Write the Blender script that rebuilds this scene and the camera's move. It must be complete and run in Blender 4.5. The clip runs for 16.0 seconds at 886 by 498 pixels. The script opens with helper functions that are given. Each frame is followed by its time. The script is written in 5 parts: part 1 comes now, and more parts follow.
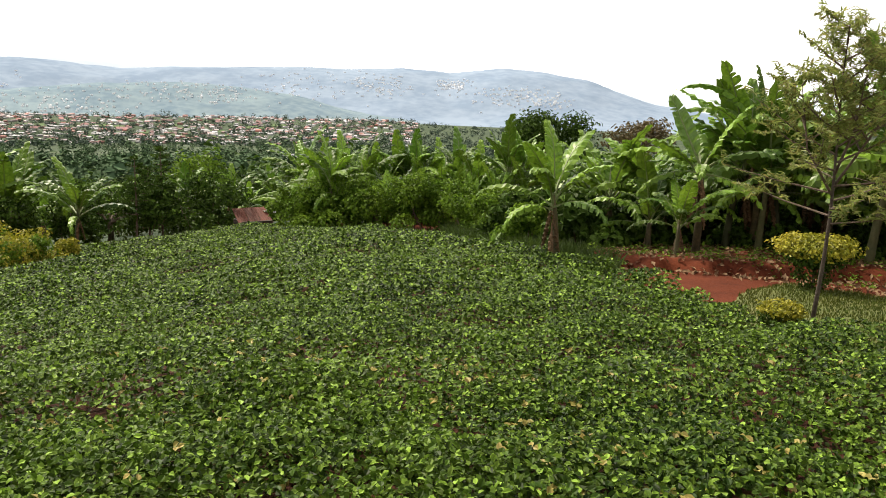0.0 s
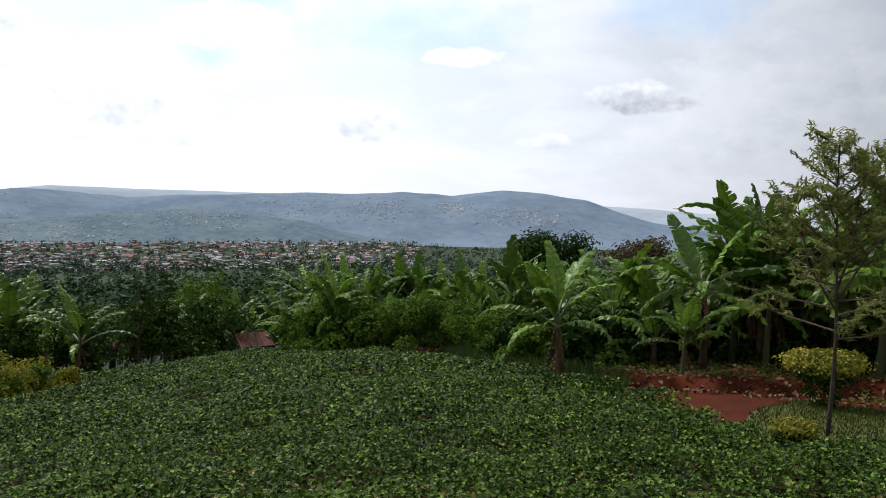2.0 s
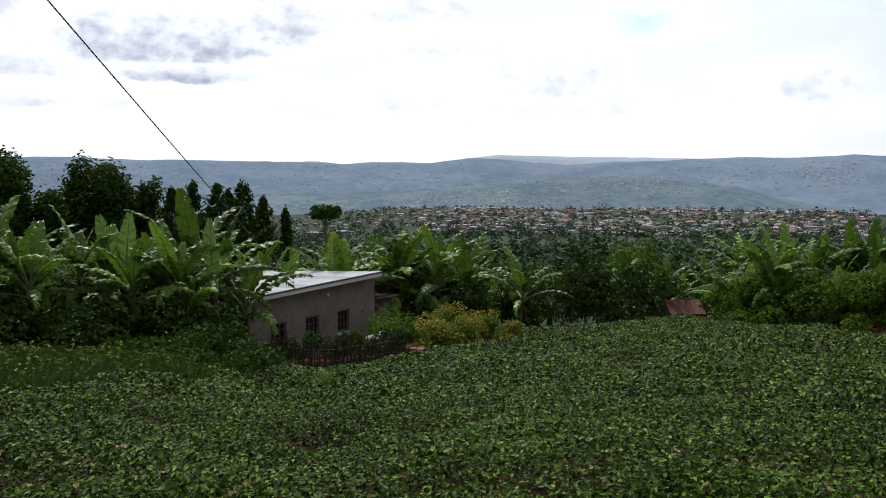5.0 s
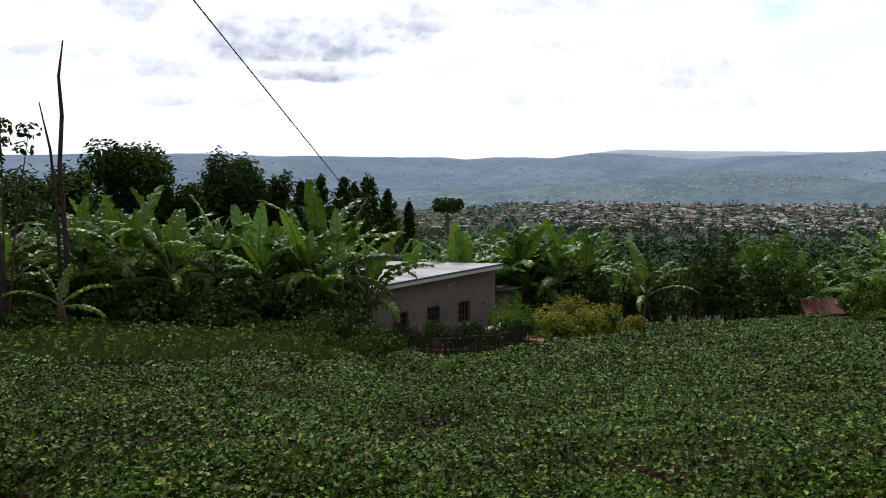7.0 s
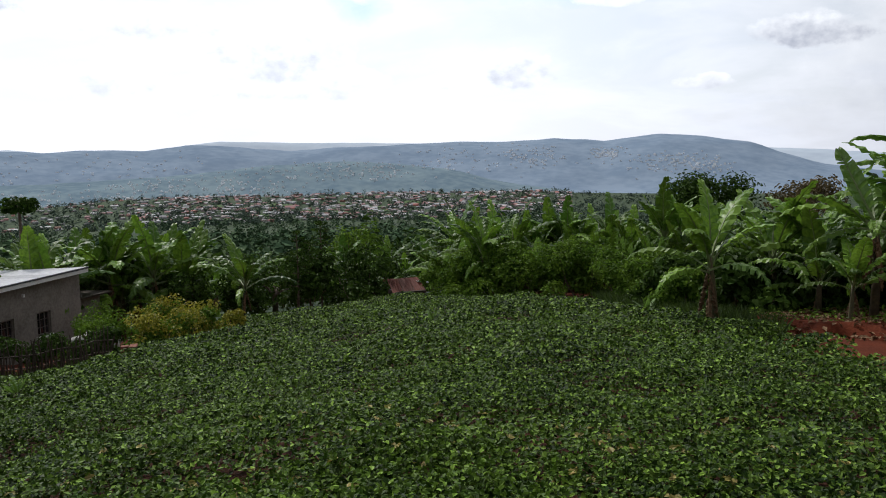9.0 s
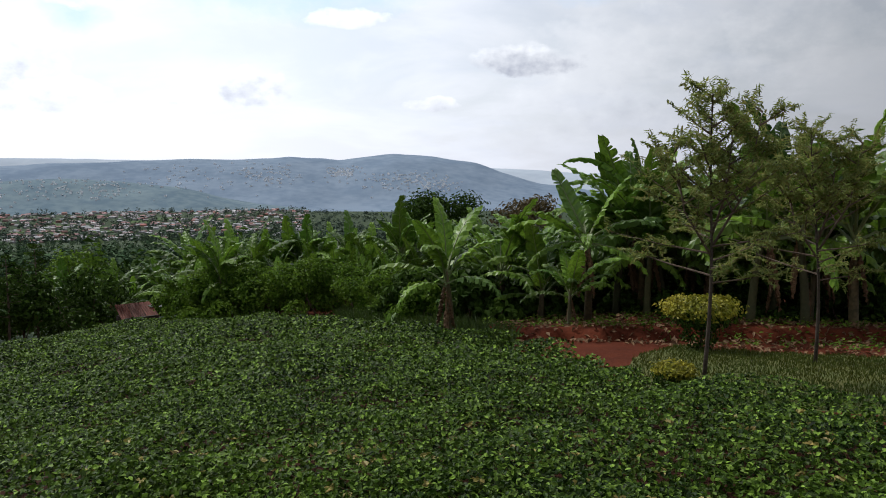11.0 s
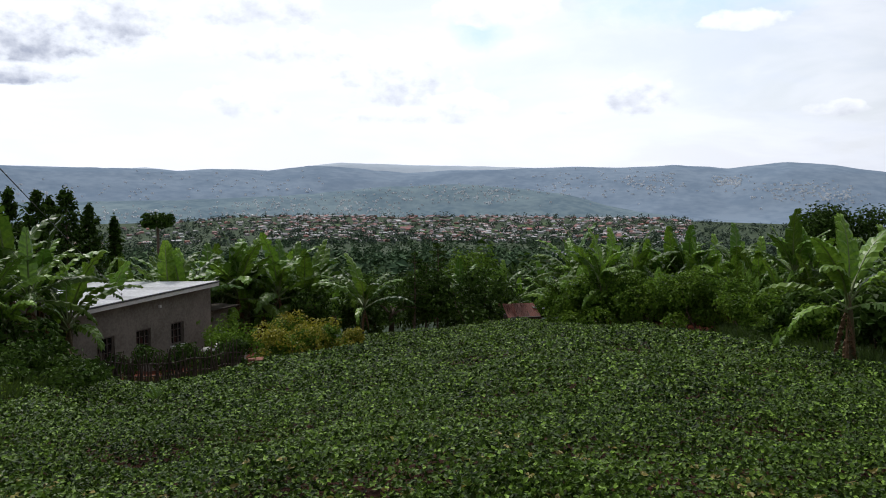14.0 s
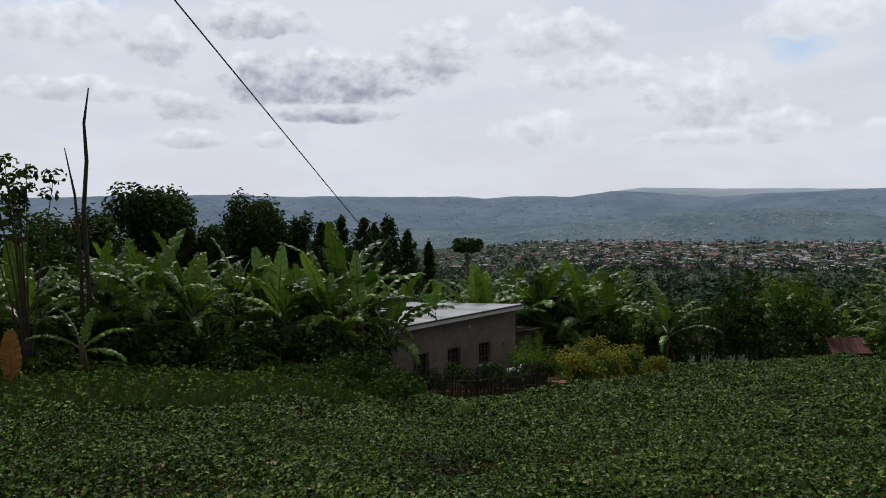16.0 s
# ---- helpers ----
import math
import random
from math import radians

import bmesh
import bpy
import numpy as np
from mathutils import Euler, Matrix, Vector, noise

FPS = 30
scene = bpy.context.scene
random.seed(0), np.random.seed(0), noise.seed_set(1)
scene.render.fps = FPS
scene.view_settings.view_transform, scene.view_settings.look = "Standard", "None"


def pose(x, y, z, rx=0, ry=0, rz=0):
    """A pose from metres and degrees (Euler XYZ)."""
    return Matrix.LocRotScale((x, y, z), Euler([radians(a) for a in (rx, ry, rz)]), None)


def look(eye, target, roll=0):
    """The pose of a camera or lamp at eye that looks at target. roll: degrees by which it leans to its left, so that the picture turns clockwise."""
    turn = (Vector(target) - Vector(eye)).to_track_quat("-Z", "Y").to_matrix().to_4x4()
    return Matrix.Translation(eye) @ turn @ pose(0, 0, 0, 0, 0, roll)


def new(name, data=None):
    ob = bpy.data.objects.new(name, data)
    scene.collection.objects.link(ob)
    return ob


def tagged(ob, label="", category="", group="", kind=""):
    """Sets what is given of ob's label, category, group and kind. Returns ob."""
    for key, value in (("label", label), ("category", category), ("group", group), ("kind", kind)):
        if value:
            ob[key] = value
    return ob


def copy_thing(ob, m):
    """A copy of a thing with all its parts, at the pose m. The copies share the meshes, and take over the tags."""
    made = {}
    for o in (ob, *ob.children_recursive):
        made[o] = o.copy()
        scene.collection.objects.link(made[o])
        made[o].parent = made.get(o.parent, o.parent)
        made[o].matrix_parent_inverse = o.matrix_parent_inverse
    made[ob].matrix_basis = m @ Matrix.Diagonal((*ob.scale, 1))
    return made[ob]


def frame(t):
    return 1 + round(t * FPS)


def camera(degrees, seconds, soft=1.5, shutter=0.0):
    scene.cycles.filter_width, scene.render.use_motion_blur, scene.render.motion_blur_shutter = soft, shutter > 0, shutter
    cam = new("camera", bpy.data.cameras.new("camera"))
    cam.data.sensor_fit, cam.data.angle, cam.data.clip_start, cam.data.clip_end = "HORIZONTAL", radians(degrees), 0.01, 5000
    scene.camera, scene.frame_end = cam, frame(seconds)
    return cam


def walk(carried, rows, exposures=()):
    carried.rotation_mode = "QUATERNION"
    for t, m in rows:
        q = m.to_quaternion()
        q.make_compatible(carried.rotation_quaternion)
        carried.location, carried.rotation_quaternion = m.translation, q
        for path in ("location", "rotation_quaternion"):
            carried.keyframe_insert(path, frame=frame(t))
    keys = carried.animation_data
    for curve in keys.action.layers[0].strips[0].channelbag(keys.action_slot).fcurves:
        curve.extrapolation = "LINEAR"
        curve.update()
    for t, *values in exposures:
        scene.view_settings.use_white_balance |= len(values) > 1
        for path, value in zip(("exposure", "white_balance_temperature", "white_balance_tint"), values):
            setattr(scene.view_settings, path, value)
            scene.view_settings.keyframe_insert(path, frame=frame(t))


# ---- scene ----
cam = camera(55.81, 16.0, soft=1.0)


def aim(x, y, z, azimuth, tilt, roll=0):
    """A camera pose: azimuth clockwise from +y, tilt above the horizon, roll to the left."""
    return pose(x, y, z) @ pose(0, 0, 0, 0, 0, -azimuth) @ pose(0, 0, 0, 90 + tilt) @ pose(0, 0, 0, 0, 0, roll)


# seconds, place, azimuth, tilt, roll
PATH = [
    (0, 0.01, -0.06, 0.05, -3.96, -10.53, 1.66), (0.5, 0.01, -0.07, 0.05, -1.50, -5.62, 1.13), (1, -0.01, -0.04, 0.06, -1.24, -3.23, 0.49),
    (1.5, 0.01, -0.08, 0.07, -1.15, -1.47, 0.03), (2, 0.00, -0.06, 0.07, -4.31, -2.28, 0.58), (2.5, -0.02, -0.07, 0.06, -8.53, -3.65, 0.57),
    (3, -0.03, -0.04, 0.05, -12.90, -4.35, 0.26), (3.5, -0.09, -0.03, 0.02, -17.88, -4.27, 0.19), (4, -0.09, -0.03, 0.02, -24.44, -4.67, -0.45),
    (4.5, -0.10, -0.02, 0.04, -29.13, -4.81, -0.33), (5, -0.12, -0.02, 0.04, -33.17, -4.77, 0.19), (5.2, -0.11, -0.02, 0.03, -34.80, -4.89, 0.32),
    (5.7, -0.09, -0.03, 0.00, -38.40, -4.95, 0.30), (6.3, -0.07, -0.05, -0.04, -41.80, -5.00, 0.15), (6.8, -0.05, -0.07, -0.07, -42.00, -5.05, 0.05),
    (7.3, -0.03, -0.08, -0.09, -39.37, -5.09, -0.08), (7.5, -0.01, -0.06, -0.09, -37.28, -4.87, -0.69), (8, 0.08, 0.03, -0.06, -30.15, -5.08, 0.33),
    (8.5, 0.14, 0.09, -0.04, -22.77, -4.91, 0.68), (9, 0.15, 0.15, -0.05, -14.71, -5.82, -0.84), (9.5, 0.05, 0.12, -0.06, -6.13, -5.36, -0.04),
    (9.7, 0.02, 0.11, -0.08, -4.08, -5.10, -0.14), (10.2, 0.03, 0.11, -0.07, -0.10, -4.95, -0.30), (10.8, 0.05, 0.12, -0.06, 3.20, -4.80, -0.50),
    (11.4, 0.08, 0.12, -0.05, 2.60, -4.70, -0.70), (11.8, 0.09, 0.12, -0.04, -2.21, -4.61, -0.88), (12, 0.08, 0.12, -0.02, -6.13, -4.66, -1.53),
    (12.5, 0.08, 0.07, -0.01, -11.46, -4.92, -0.86), (13, 0.07, 0.04, -0.00, -14.14, -4.98, -0.28), (13.5, -0.00, 0.00, 0.01, -17.93, -4.51, 0.17),
    (14, -0.02, -0.00, 0.01, -22.42, -4.18, 0.36), (14.5, -0.04, -0.02, 0.00, -26.94, -3.48, 0.29), (15, -0.02, -0.03, -0.01, -33.01, -2.93, -0.60),
    (15.5, -0.03, -0.03, -0.00, -39.60, -3.45, 0.01), (16, -0.06, -0.05, -0.02, -42.88, -2.43, -0.30),
]
EXPOSURES = [(0.0, 1.7, 7400, 10), (0.15, 1.5, 7200, 10), (0.5, 0.8, 6600, 10), (1.0, 0.5, 6250, 10), (14.0, 0.4, 6250, 10), (15.0, 0.1, 6250, 10), (16.0, -0.15, 6250, 10)]
walk(cam, [(t, aim(x, y, z, a, e, r)) for t, x, y, z, a, e, r in PATH], EXPOSURES)

# ---- light ----
SUN_AZ, SUN_EL = -50.0, 52.0
world = bpy.data.worlds.new("sky")
scene.world = world
world.use_nodes = True


CLOUDS = (
    (17, 4.0, 10.0, 6.5, 0.30), (27, 8.0, 5.0, 4.5, 0.16), (-18.8, 11.8, 4.0, 1.8, 0.24), (-14.5, 5.2, 1.8, 0.5, 0.28), (-9.3, 5.8, 2.3, 1.7, 0.42), (-24.7, 4.7, 4.8, 0.8, 0.36),
    (9.0, 7.6, 3.6, 1.3, 0.50), (2.5, 4.9, 1.7, 0.6, 0.34), (-3, 10.5, 2.6, 0.8, 0.22), (-35.3, 11.4, 4.6, 1.8, 0.36), (-32.3, 8.9, 5.5, 1.4, 0.32), (-36.1, 5.3, 3.0, 1.5, 0.34),
    (-25.5, 7.0, 4.0, 2.8, 0.36), (-21, 5.4, 2.8, 1.1, 0.32), (-55.8, 12.3, 4.0, 1.4, 0.50), (-51.4, 8.6, 7.0, 2.5, 0.62), (-43.4, 10.2, 3.0, 2.6, 0.52), (-50.6, 6.6, 4.4, 0.8, 0.75),
    (-61.5, 10.5, 2.2, 1.7, 0.48), (-59.8, 6.8, 2.6, 1.2, 0.48), (-59.5, 4.8, 2.6, 0.8, 0.40), (-54.4, 4.8, 1.2, 0.7, 0.34), (-66.5, 7.6, 4.5, 1.0, 0.40), (-67, 11.5, 4.0, 1.8, 0.34))

# thin places where blue shows through
BLUES = ((-6, 12.5, 9.0, 2.6), (-18, 14.0, 5.0, 2.0), (12, 13.5, 6.0, 2.5), (-22, 16.0, 9.0, 3.0), (-36, 16.5, 7.0, 2.5), (-20, 10.5, 2.5, 1.5), (-68, 14.0, 6.0, 2.5))


def build_sky(w):
    nt = w.node_tree
    nt.nodes.clear()
    N, L = nt.nodes.new, nt.links.new

    def math_node(op, a, b=None, clamp=False):
        n = N("ShaderNodeMath")
        n.operation, n.use_clamp = op, clamp
        for i, v in enumerate((a, b)):
            if v is None:
                continue
            if isinstance(v, (int, float)):
                n.inputs[i].default_value = v
            else:
                L(v, n.inputs[i])
        return n.outputs[0]

    def mix(fac, a, b):
        n = N("ShaderNodeMix")
        n.data_type = "RGBA"
        for s, v in ((n.inputs["Factor"], fac), (n.inputs[6], a), (n.inputs[7], b)):
            if isinstance(v, (tuple, float, int)):
                s.default_value = v
            else:
                L(v, s)
        return n.outputs[2]

    tc = N("ShaderNodeTexCoord")
    sep = N("ShaderNodeSeparateXYZ")
    L(tc.outputs["Generated"], sep.inputs[0])
    up = math_node("MAXIMUM", sep.outputs[2], 0.0)
    low = math_node("ADD", up, 0.22)
    px = math_node("DIVIDE", sep.outputs[0], low)
    py = math_node("DIVIDE", sep.outputs[1], low)
    layer = N("ShaderNodeCombineXYZ")
    L(px, layer.inputs[0])
    L(py, layer.inputs[1])

    def clouds(scale, detail, rough, lo, hi, vec, seed, warp=0.3):
        m = N("ShaderNodeMapping")
        L(vec, m.inputs[0])
        m.inputs["Location"].default_value = seed
        n = N("ShaderNodeTexNoise")
        n.inputs["Scale"].default_value = scale
        n.inputs["Detail"].default_value = detail
        n.inputs["Roughness"].default_value = rough
        n.inputs["Distortion"].default_value = warp
        L(m.outputs[0], n.inputs["Vector"])
        r = N("ShaderNodeMapRange")
        r.interpolation_type = "SMOOTHSTEP"
        r.inputs["From Min"].default_value, r.inputs["From Max"].default_value = lo, hi
        L(n.outputs["Fac"], r.inputs["Value"])
        return r.outputs[0]

    sky = N("ShaderNodeTexSky")
    sky.sky_type, sky.sun_disc = "NISHITA", False
    sky.sun_elevation, sky.sun_rotation = radians(SUN_EL), radians(SUN_AZ)
    sky.air_density, sky.dust_density = 1.0, 2.0
    dim = N("ShaderNodeVectorMath")
    dim.operation = "SCALE"
    L(sky.outputs[0], dim.inputs[0])
    dim.inputs["Scale"].default_value = 0.09
    # a bright white veil with pale blue showing through high up
    veil = clouds(1.5, 5.0, 0.55, 0.36, 0.60, layer.outputs[0], (3.1, 1.7, 0.0))
    base = mix(math_node("ADD", math_node("MULTIPLY", veil, 0.30), 0.70), dim.outputs[0], (0.79, 0.81, 0.85, 1))
    # loose clouds over the rest of the sky
    loose = clouds(2.6, 8.0, 0.58, 0.46, 0.68, layer.outputs[0], (8.5, 3.9, 0.0), 0.6)
    base = mix(math_node("MULTIPLY", loose, 0.30), base, (0.66, 0.71, 0.82, 1))
    # cloud banks: azimuth, height, half width, half height (degrees), depth of grey
    az = math_node("MULTIPLY", math_node("ARCTAN2", sep.outputs[0], sep.outputs[1]), 57.29578)
    el = math_node("MULTIPLY", math_node("ARCSINE", sep.outputs[2]), 57.29578)
    flat = N("ShaderNodeCombineXYZ")
    L(az, flat.inputs[0])
    L(math_node("MULTIPLY", el, 1.35), flat.inputs[1])

    def billow(scale, detail, rough, gain):
        n = N("ShaderNodeTexNoise")
        n.inputs["Scale"].default_value, n.inputs["Detail"].default_value, n.inputs["Roughness"].default_value = scale, detail, rough
        L(flat.outputs[0], n.inputs["Vector"])
        return math_node("MULTIPLY", math_node("SUBTRACT", n.outputs["Fac"], 0.5), gain)
    ragged = billow(0.42, 7.0, 0.58, 3.4)
    fold = billow(0.75, 5.0, 0.55, 1.5)
    for ca, ce, wa, we in BLUES:
        u = math_node("DIVIDE", math_node("SUBTRACT", az, ca), wa)
        v = math_node("DIVIDE", math_node("SUBTRACT", el, ce), we)
        r2 = math_node("ADD", math_node("MULTIPLY", u, u), math_node("MULTIPLY", v, v))
        gap = math_node("MULTIPLY", math_node("ADD", math_node("SUBTRACT", 1.0, r2), math_node("MULTIPLY", ragged, 0.6)), 0.6, True)
        base = mix(gap, base, (0.52, 0.68, 0.90, 1))
    c2 = base
    for ca, ce, wa, we, deep in CLOUDS:
        u = math_node("DIVIDE", math_node("SUBTRACT", az, ca), wa * 1.1)
        v = math_node("DIVIDE", math_node("SUBTRACT", el, ce), we * 1.1)
        # flat undersides, heaped tops
        under = math_node("MULTIPLY", math_node("MINIMUM", v, 0.0), 1.7)
        vv = math_node("ADD", math_node("MAXIMUM", v, 0.0), under)
        r2 = math_node("ADD", math_node("MULTIPLY", u, u), math_node("MULTIPLY", vv, vv))
        edge = math_node("ADD", math_node("SUBTRACT", 1.0, r2), ragged)
        body = math_node("MULTIPLY", edge, 1.7 if we < 4 else 0.5, True)
        shade = math_node("ADD", math_node("MULTIPLY_ADD", v, -0.42), math_node("ADD", fold, math_node("MULTIPLY", edge, 0.22)))
        shade.node.inputs[0].links[0].from_node.inputs[2].default_value = 0.46
        grey = math_node("MULTIPLY", math_node("ADD", shade, 0.0, True), min(1.0, deep * 1.6))
        tone = mix(grey, (1.00, 1.01, 1.03, 1), (0.29, 0.315, 0.40, 1))
        c2 = mix(math_node("MULTIPLY", body, 0.92), c2, tone)
    hz = N("ShaderNodeMapRange")
    hz.interpolation_type = "SMOOTHSTEP"
    hz.inputs["From Min"].default_value, hz.inputs["From Max"].default_value = 0.0, 0.12
    hz.inputs["To Min"].default_value, hz.inputs["To Max"].default_value = 0.55, 0.0
    L(up, hz.inputs["Value"])
    c3 = mix(hz.outputs[0], c2, (0.78, 0.79, 0.86, 1))
    # brightest round the sun's quarter; unseen sky overhead and behind is dimmed for contrast
    toward = N("ShaderNodeVectorMath")
    toward.operation = "DOT_PRODUCT"
    L(tc.outputs["Generated"], toward.inputs[0])
    toward.inputs[1].default_value = (math.sin(radians(-46)), math.cos(radians(-46)), 0.15)
    glow = N("ShaderNodeMapRange")
    glow.interpolation_type = "SMOOTHSTEP"
    glow.inputs["From Min"].default_value, glow.inputs["From Max"].default_value = 0.1, 0.9
    glow.inputs["To Min"].default_value, glow.inputs["To Max"].default_value = 0.38, 1.0
    L(toward.outputs["Value"], glow.inputs["Value"])
    fin = N("ShaderNodeVectorMath")
    fin.operation = "SCALE"
    L(c3, fin.inputs[0])
    L(glow.outputs[0], fin.inputs["Scale"])
    bg = N("ShaderNodeBackground")
    L(fin.outputs[0], bg.inputs["Color"])
    bg.inputs["Strength"].default_value = 1.0
    out = N("ShaderNodeOutputWorld")
    L(bg.outputs[0], out.inputs["Surface"])


build_sky(world)
sun = new("sun", bpy.data.lights.new("sun", "SUN"))
sun.data.energy, sun.data.angle, sun.data.color = 2.0, radians(8), (1.0, 0.95, 0.87)
sun.matrix_world = look(
    (300 * math.sin(radians(SUN_AZ)) * math.cos(radians(SUN_EL)), 300 * math.cos(radians(SUN_AZ)) * math.cos(radians(SUN_EL)), 300 * math.sin(radians(SUN_EL))),
    (0, 0, 0))

# ---- materials ----


def material(name, c1, c2, scale=6.0, rough=0.6, fine=40.0, bump=0.0, vary=0.0, c3=None, metal=0.0, glow=0.0, spec=0.4, island=False, amount=0.5):
    """A surface whose colour wanders between c1 and c2 at two scales. vary: change of tone from piece to piece. glow: share of light let through."""
    m = bpy.data.materials.new(name)
    m.use_nodes = True
    nt = m.node_tree
    N, L = nt.nodes.new, nt.links.new
    b = nt.nodes["Principled BSDF"]
    tc = N("ShaderNodeTexCoord")
    n1 = N("ShaderNodeTexNoise")
    n1.inputs["Scale"].default_value, n1.inputs["Detail"].default_value = scale, 3.0
    n2 = N("ShaderNodeTexNoise")
    n2.inputs["Scale"].default_value, n2.inputs["Detail"].default_value = fine, 4.0
    L(tc.outputs["Object"], n1.inputs["Vector"])
    L(tc.outputs["Object"], n2.inputs["Vector"])
    add = N("ShaderNodeMath")
    add.operation = "ADD"
    L(n1.outputs["Fac"], add.inputs[0])
    L(n2.outputs["Fac"], add.inputs[1])
    ramp = N("ShaderNodeMapRange")
    ramp.inputs["From Min"].default_value, ramp.inputs["From Max"].default_value = 1.0 - amount / 2, 1.0 + amount / 2
    L(add.outputs[0], ramp.inputs["Value"])
    mx = N("ShaderNodeMix")
    mx.data_type = "RGBA"
    L(ramp.outputs[0], mx.inputs["Factor"])
    mx.inputs[6].default_value, mx.inputs[7].default_value = (*c1, 1), (*c2, 1)
    col = mx.outputs[2]
    if vary or c3:
        if island:
            src = N("ShaderNodeNewGeometry").outputs["Random Per Island"]
        else:
            src = N("ShaderNodeObjectInfo").outputs["Random"]
        if c3:
            mr = N("ShaderNodeMapRange")
            mr.inputs["From Min"].default_value, mr.inputs["From Max"].default_value = 0.5, 1.0
            L(src, mr.inputs["Value"])
            m3 = N("ShaderNodeMix")
            m3.data_type = "RGBA"
            L(mr.outputs[0], m3.inputs["Factor"])
            L(col, m3.inputs[6])
            m3.inputs[7].default_value = (*c3, 1)
            col = m3.outputs[2]
        wn = N("ShaderNodeTexWhiteNoise")
        wn.noise_dimensions = "1D"
        L(src, wn.inputs["W"])
        hv = N("ShaderNodeMapRange")
        hv.inputs["To Min"].default_value, hv.inputs["To Max"].default_value = 1.0 - vary, 1.0 + vary
        L(wn.outputs["Value"], hv.inputs["Value"])
        sc = N("ShaderNodeVectorMath")
        sc.operation = "SCALE"
        L(col, sc.inputs[0])
        L(hv.outputs[0], sc.inputs["Scale"])
        col = sc.outputs[0]
    L(col, b.inputs["Base Color"])
    b.inputs["Roughness"].default_value = rough
    b.inputs["Metallic"].default_value = metal
    b.inputs["Specular IOR Level"].default_value = spec
    if bump:
        bp = N("ShaderNodeBump")
        bp.inputs["Strength"].default_value, bp.inputs["Distance"].default_value = bump, 0.02
        L(n2.outputs["Fac"], bp.inputs["Height"])
        L(bp.outputs[0], b.inputs["Normal"])
    if glow:
        tr = N("ShaderNodeBsdfTranslucent")
        L(col, tr.inputs["Color"])
        ms = N("ShaderNodeMixShader")
        ms.inputs[0].default_value = glow
        L(b.outputs[0], ms.inputs[1])
        L(tr.outputs[0], ms.inputs[2])
        L(ms.outputs[0], nt.nodes["Material Output"].inputs["Surface"])
    return m


# leaf tone varies at random; glints are painted into the brightest leaves (c3)
CROP = material("bean leaf", (0.011, 0.029, 0.003), (0.046, 0.088, 0.007), 0.5, 0.5, 7, vary=0.65, glow=0.12, island=True, spec=0.10, c3=(0.165, 0.265, 0.036))
CROP_OLD = material("yellowed bean leaf", (0.24, 0.22, 0.04), (0.32, 0.24, 0.07), 2, 0.55, 20, vary=0.3, glow=0.2, island=True)
STALK = material("green stalk", (0.05, 0.09, 0.02), (0.10, 0.12, 0.03), 4, 0.6)
SOIL = material("red soil", (0.050, 0.011, 0.005), (0.115, 0.028, 0.012), 1.2, 0.95, 18, bump=0.8, amount=0.7, spec=0.1)
# red soil again, with the shade between crop plants painted in
FIELD_SOIL = material("tilled soil darkened for crop shade", (0.022, 0.010, 0.006), (0.060, 0.024, 0.013), 1.6, 0.95, 18, bump=0.8, amount=0.7, spec=0.1)
LAND = material("valley land", (0.026, 0.044, 0.024), (0.062, 0.085, 0.044), 0.02, 0.95, 0.5, amount=0.5, spec=0.1)
LAWN = material("lawn", (0.085, 0.085, 0.012), (0.058, 0.082, 0.013), 1.1, 0.8, 25, bump=0.5)
GRASS = material("grass blade", (0.028, 0.055, 0.008), (0.060, 0.095, 0.015), 1.0, 0.55, 9, vary=0.3, glow=0.25, island=True)
BLADE = material("banana blade", (0.066, 0.140, 0.013), (0.175, 0.285, 0.032), 1.2, 0.40, 14, vary=0.5, glow=0.24, spec=0.22, c3=(0.040, 0.090, 0.012))
BLADE_NEW = material("young banana blade", (0.10, 0.19, 0.03), (0.14, 0.24, 0.045), 1.5, 0.4, 14, vary=0.15, glow=0.4, spec=0.5)
RIB = material("leaf rib", (0.10, 0.14, 0.045), (0.17, 0.20, 0.08), 3, 0.5)
DRY = material("dry banana leaf", (0.085, 0.045, 0.022), (0.20, 0.12, 0.06), 3, 0.85, 25, vary=0.35, bump=0.3)
STEM = material("banana stem", (0.045, 0.038, 0.016), (0.12, 0.085, 0.04), 3, 0.75, 18, vary=0.4, bump=0.4, c3=(0.05, 0.06, 0.02))
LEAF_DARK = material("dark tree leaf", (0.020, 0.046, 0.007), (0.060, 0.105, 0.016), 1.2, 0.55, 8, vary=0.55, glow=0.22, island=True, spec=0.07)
LEAF_MID = material("thicket leaf", (0.055, 0.115, 0.011), (0.145, 0.230, 0.026), 0.8, 0.5, 7, vary=0.5, glow=0.35, island=True, spec=0.10)
LEAF_LIGHT = material("grevillea leaf", (0.14, 0.19, 0.045), (0.26, 0.30, 0.085), 1.3, 0.5, 8, vary=0.35, glow=0.5, island=True, c3=(0.24, 0.21, 0.065), spec=0.25)
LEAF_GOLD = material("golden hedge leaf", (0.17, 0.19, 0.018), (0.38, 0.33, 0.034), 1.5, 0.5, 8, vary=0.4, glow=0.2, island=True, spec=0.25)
LEAF_RED = material("bronze leaf", (0.060, 0.045, 0.016), (0.120, 0.090, 0.034), 1.5, 0.55, 8, vary=0.35, glow=0.2, island=True)
# a little distance haze is mixed into this leaf colour
WOODS = material("far woods leaf, some haze in colour", (0.036, 0.072, 0.040), (0.100, 0.148, 0.076), 0.02, 0.9, 0.3, vary=0.5, island=True, spec=0.02)
BARK = material("grey-brown bark", (0.075, 0.05, 0.035), (0.16, 0.115, 0.085), 3, 0.9, 30, bump=0.6)
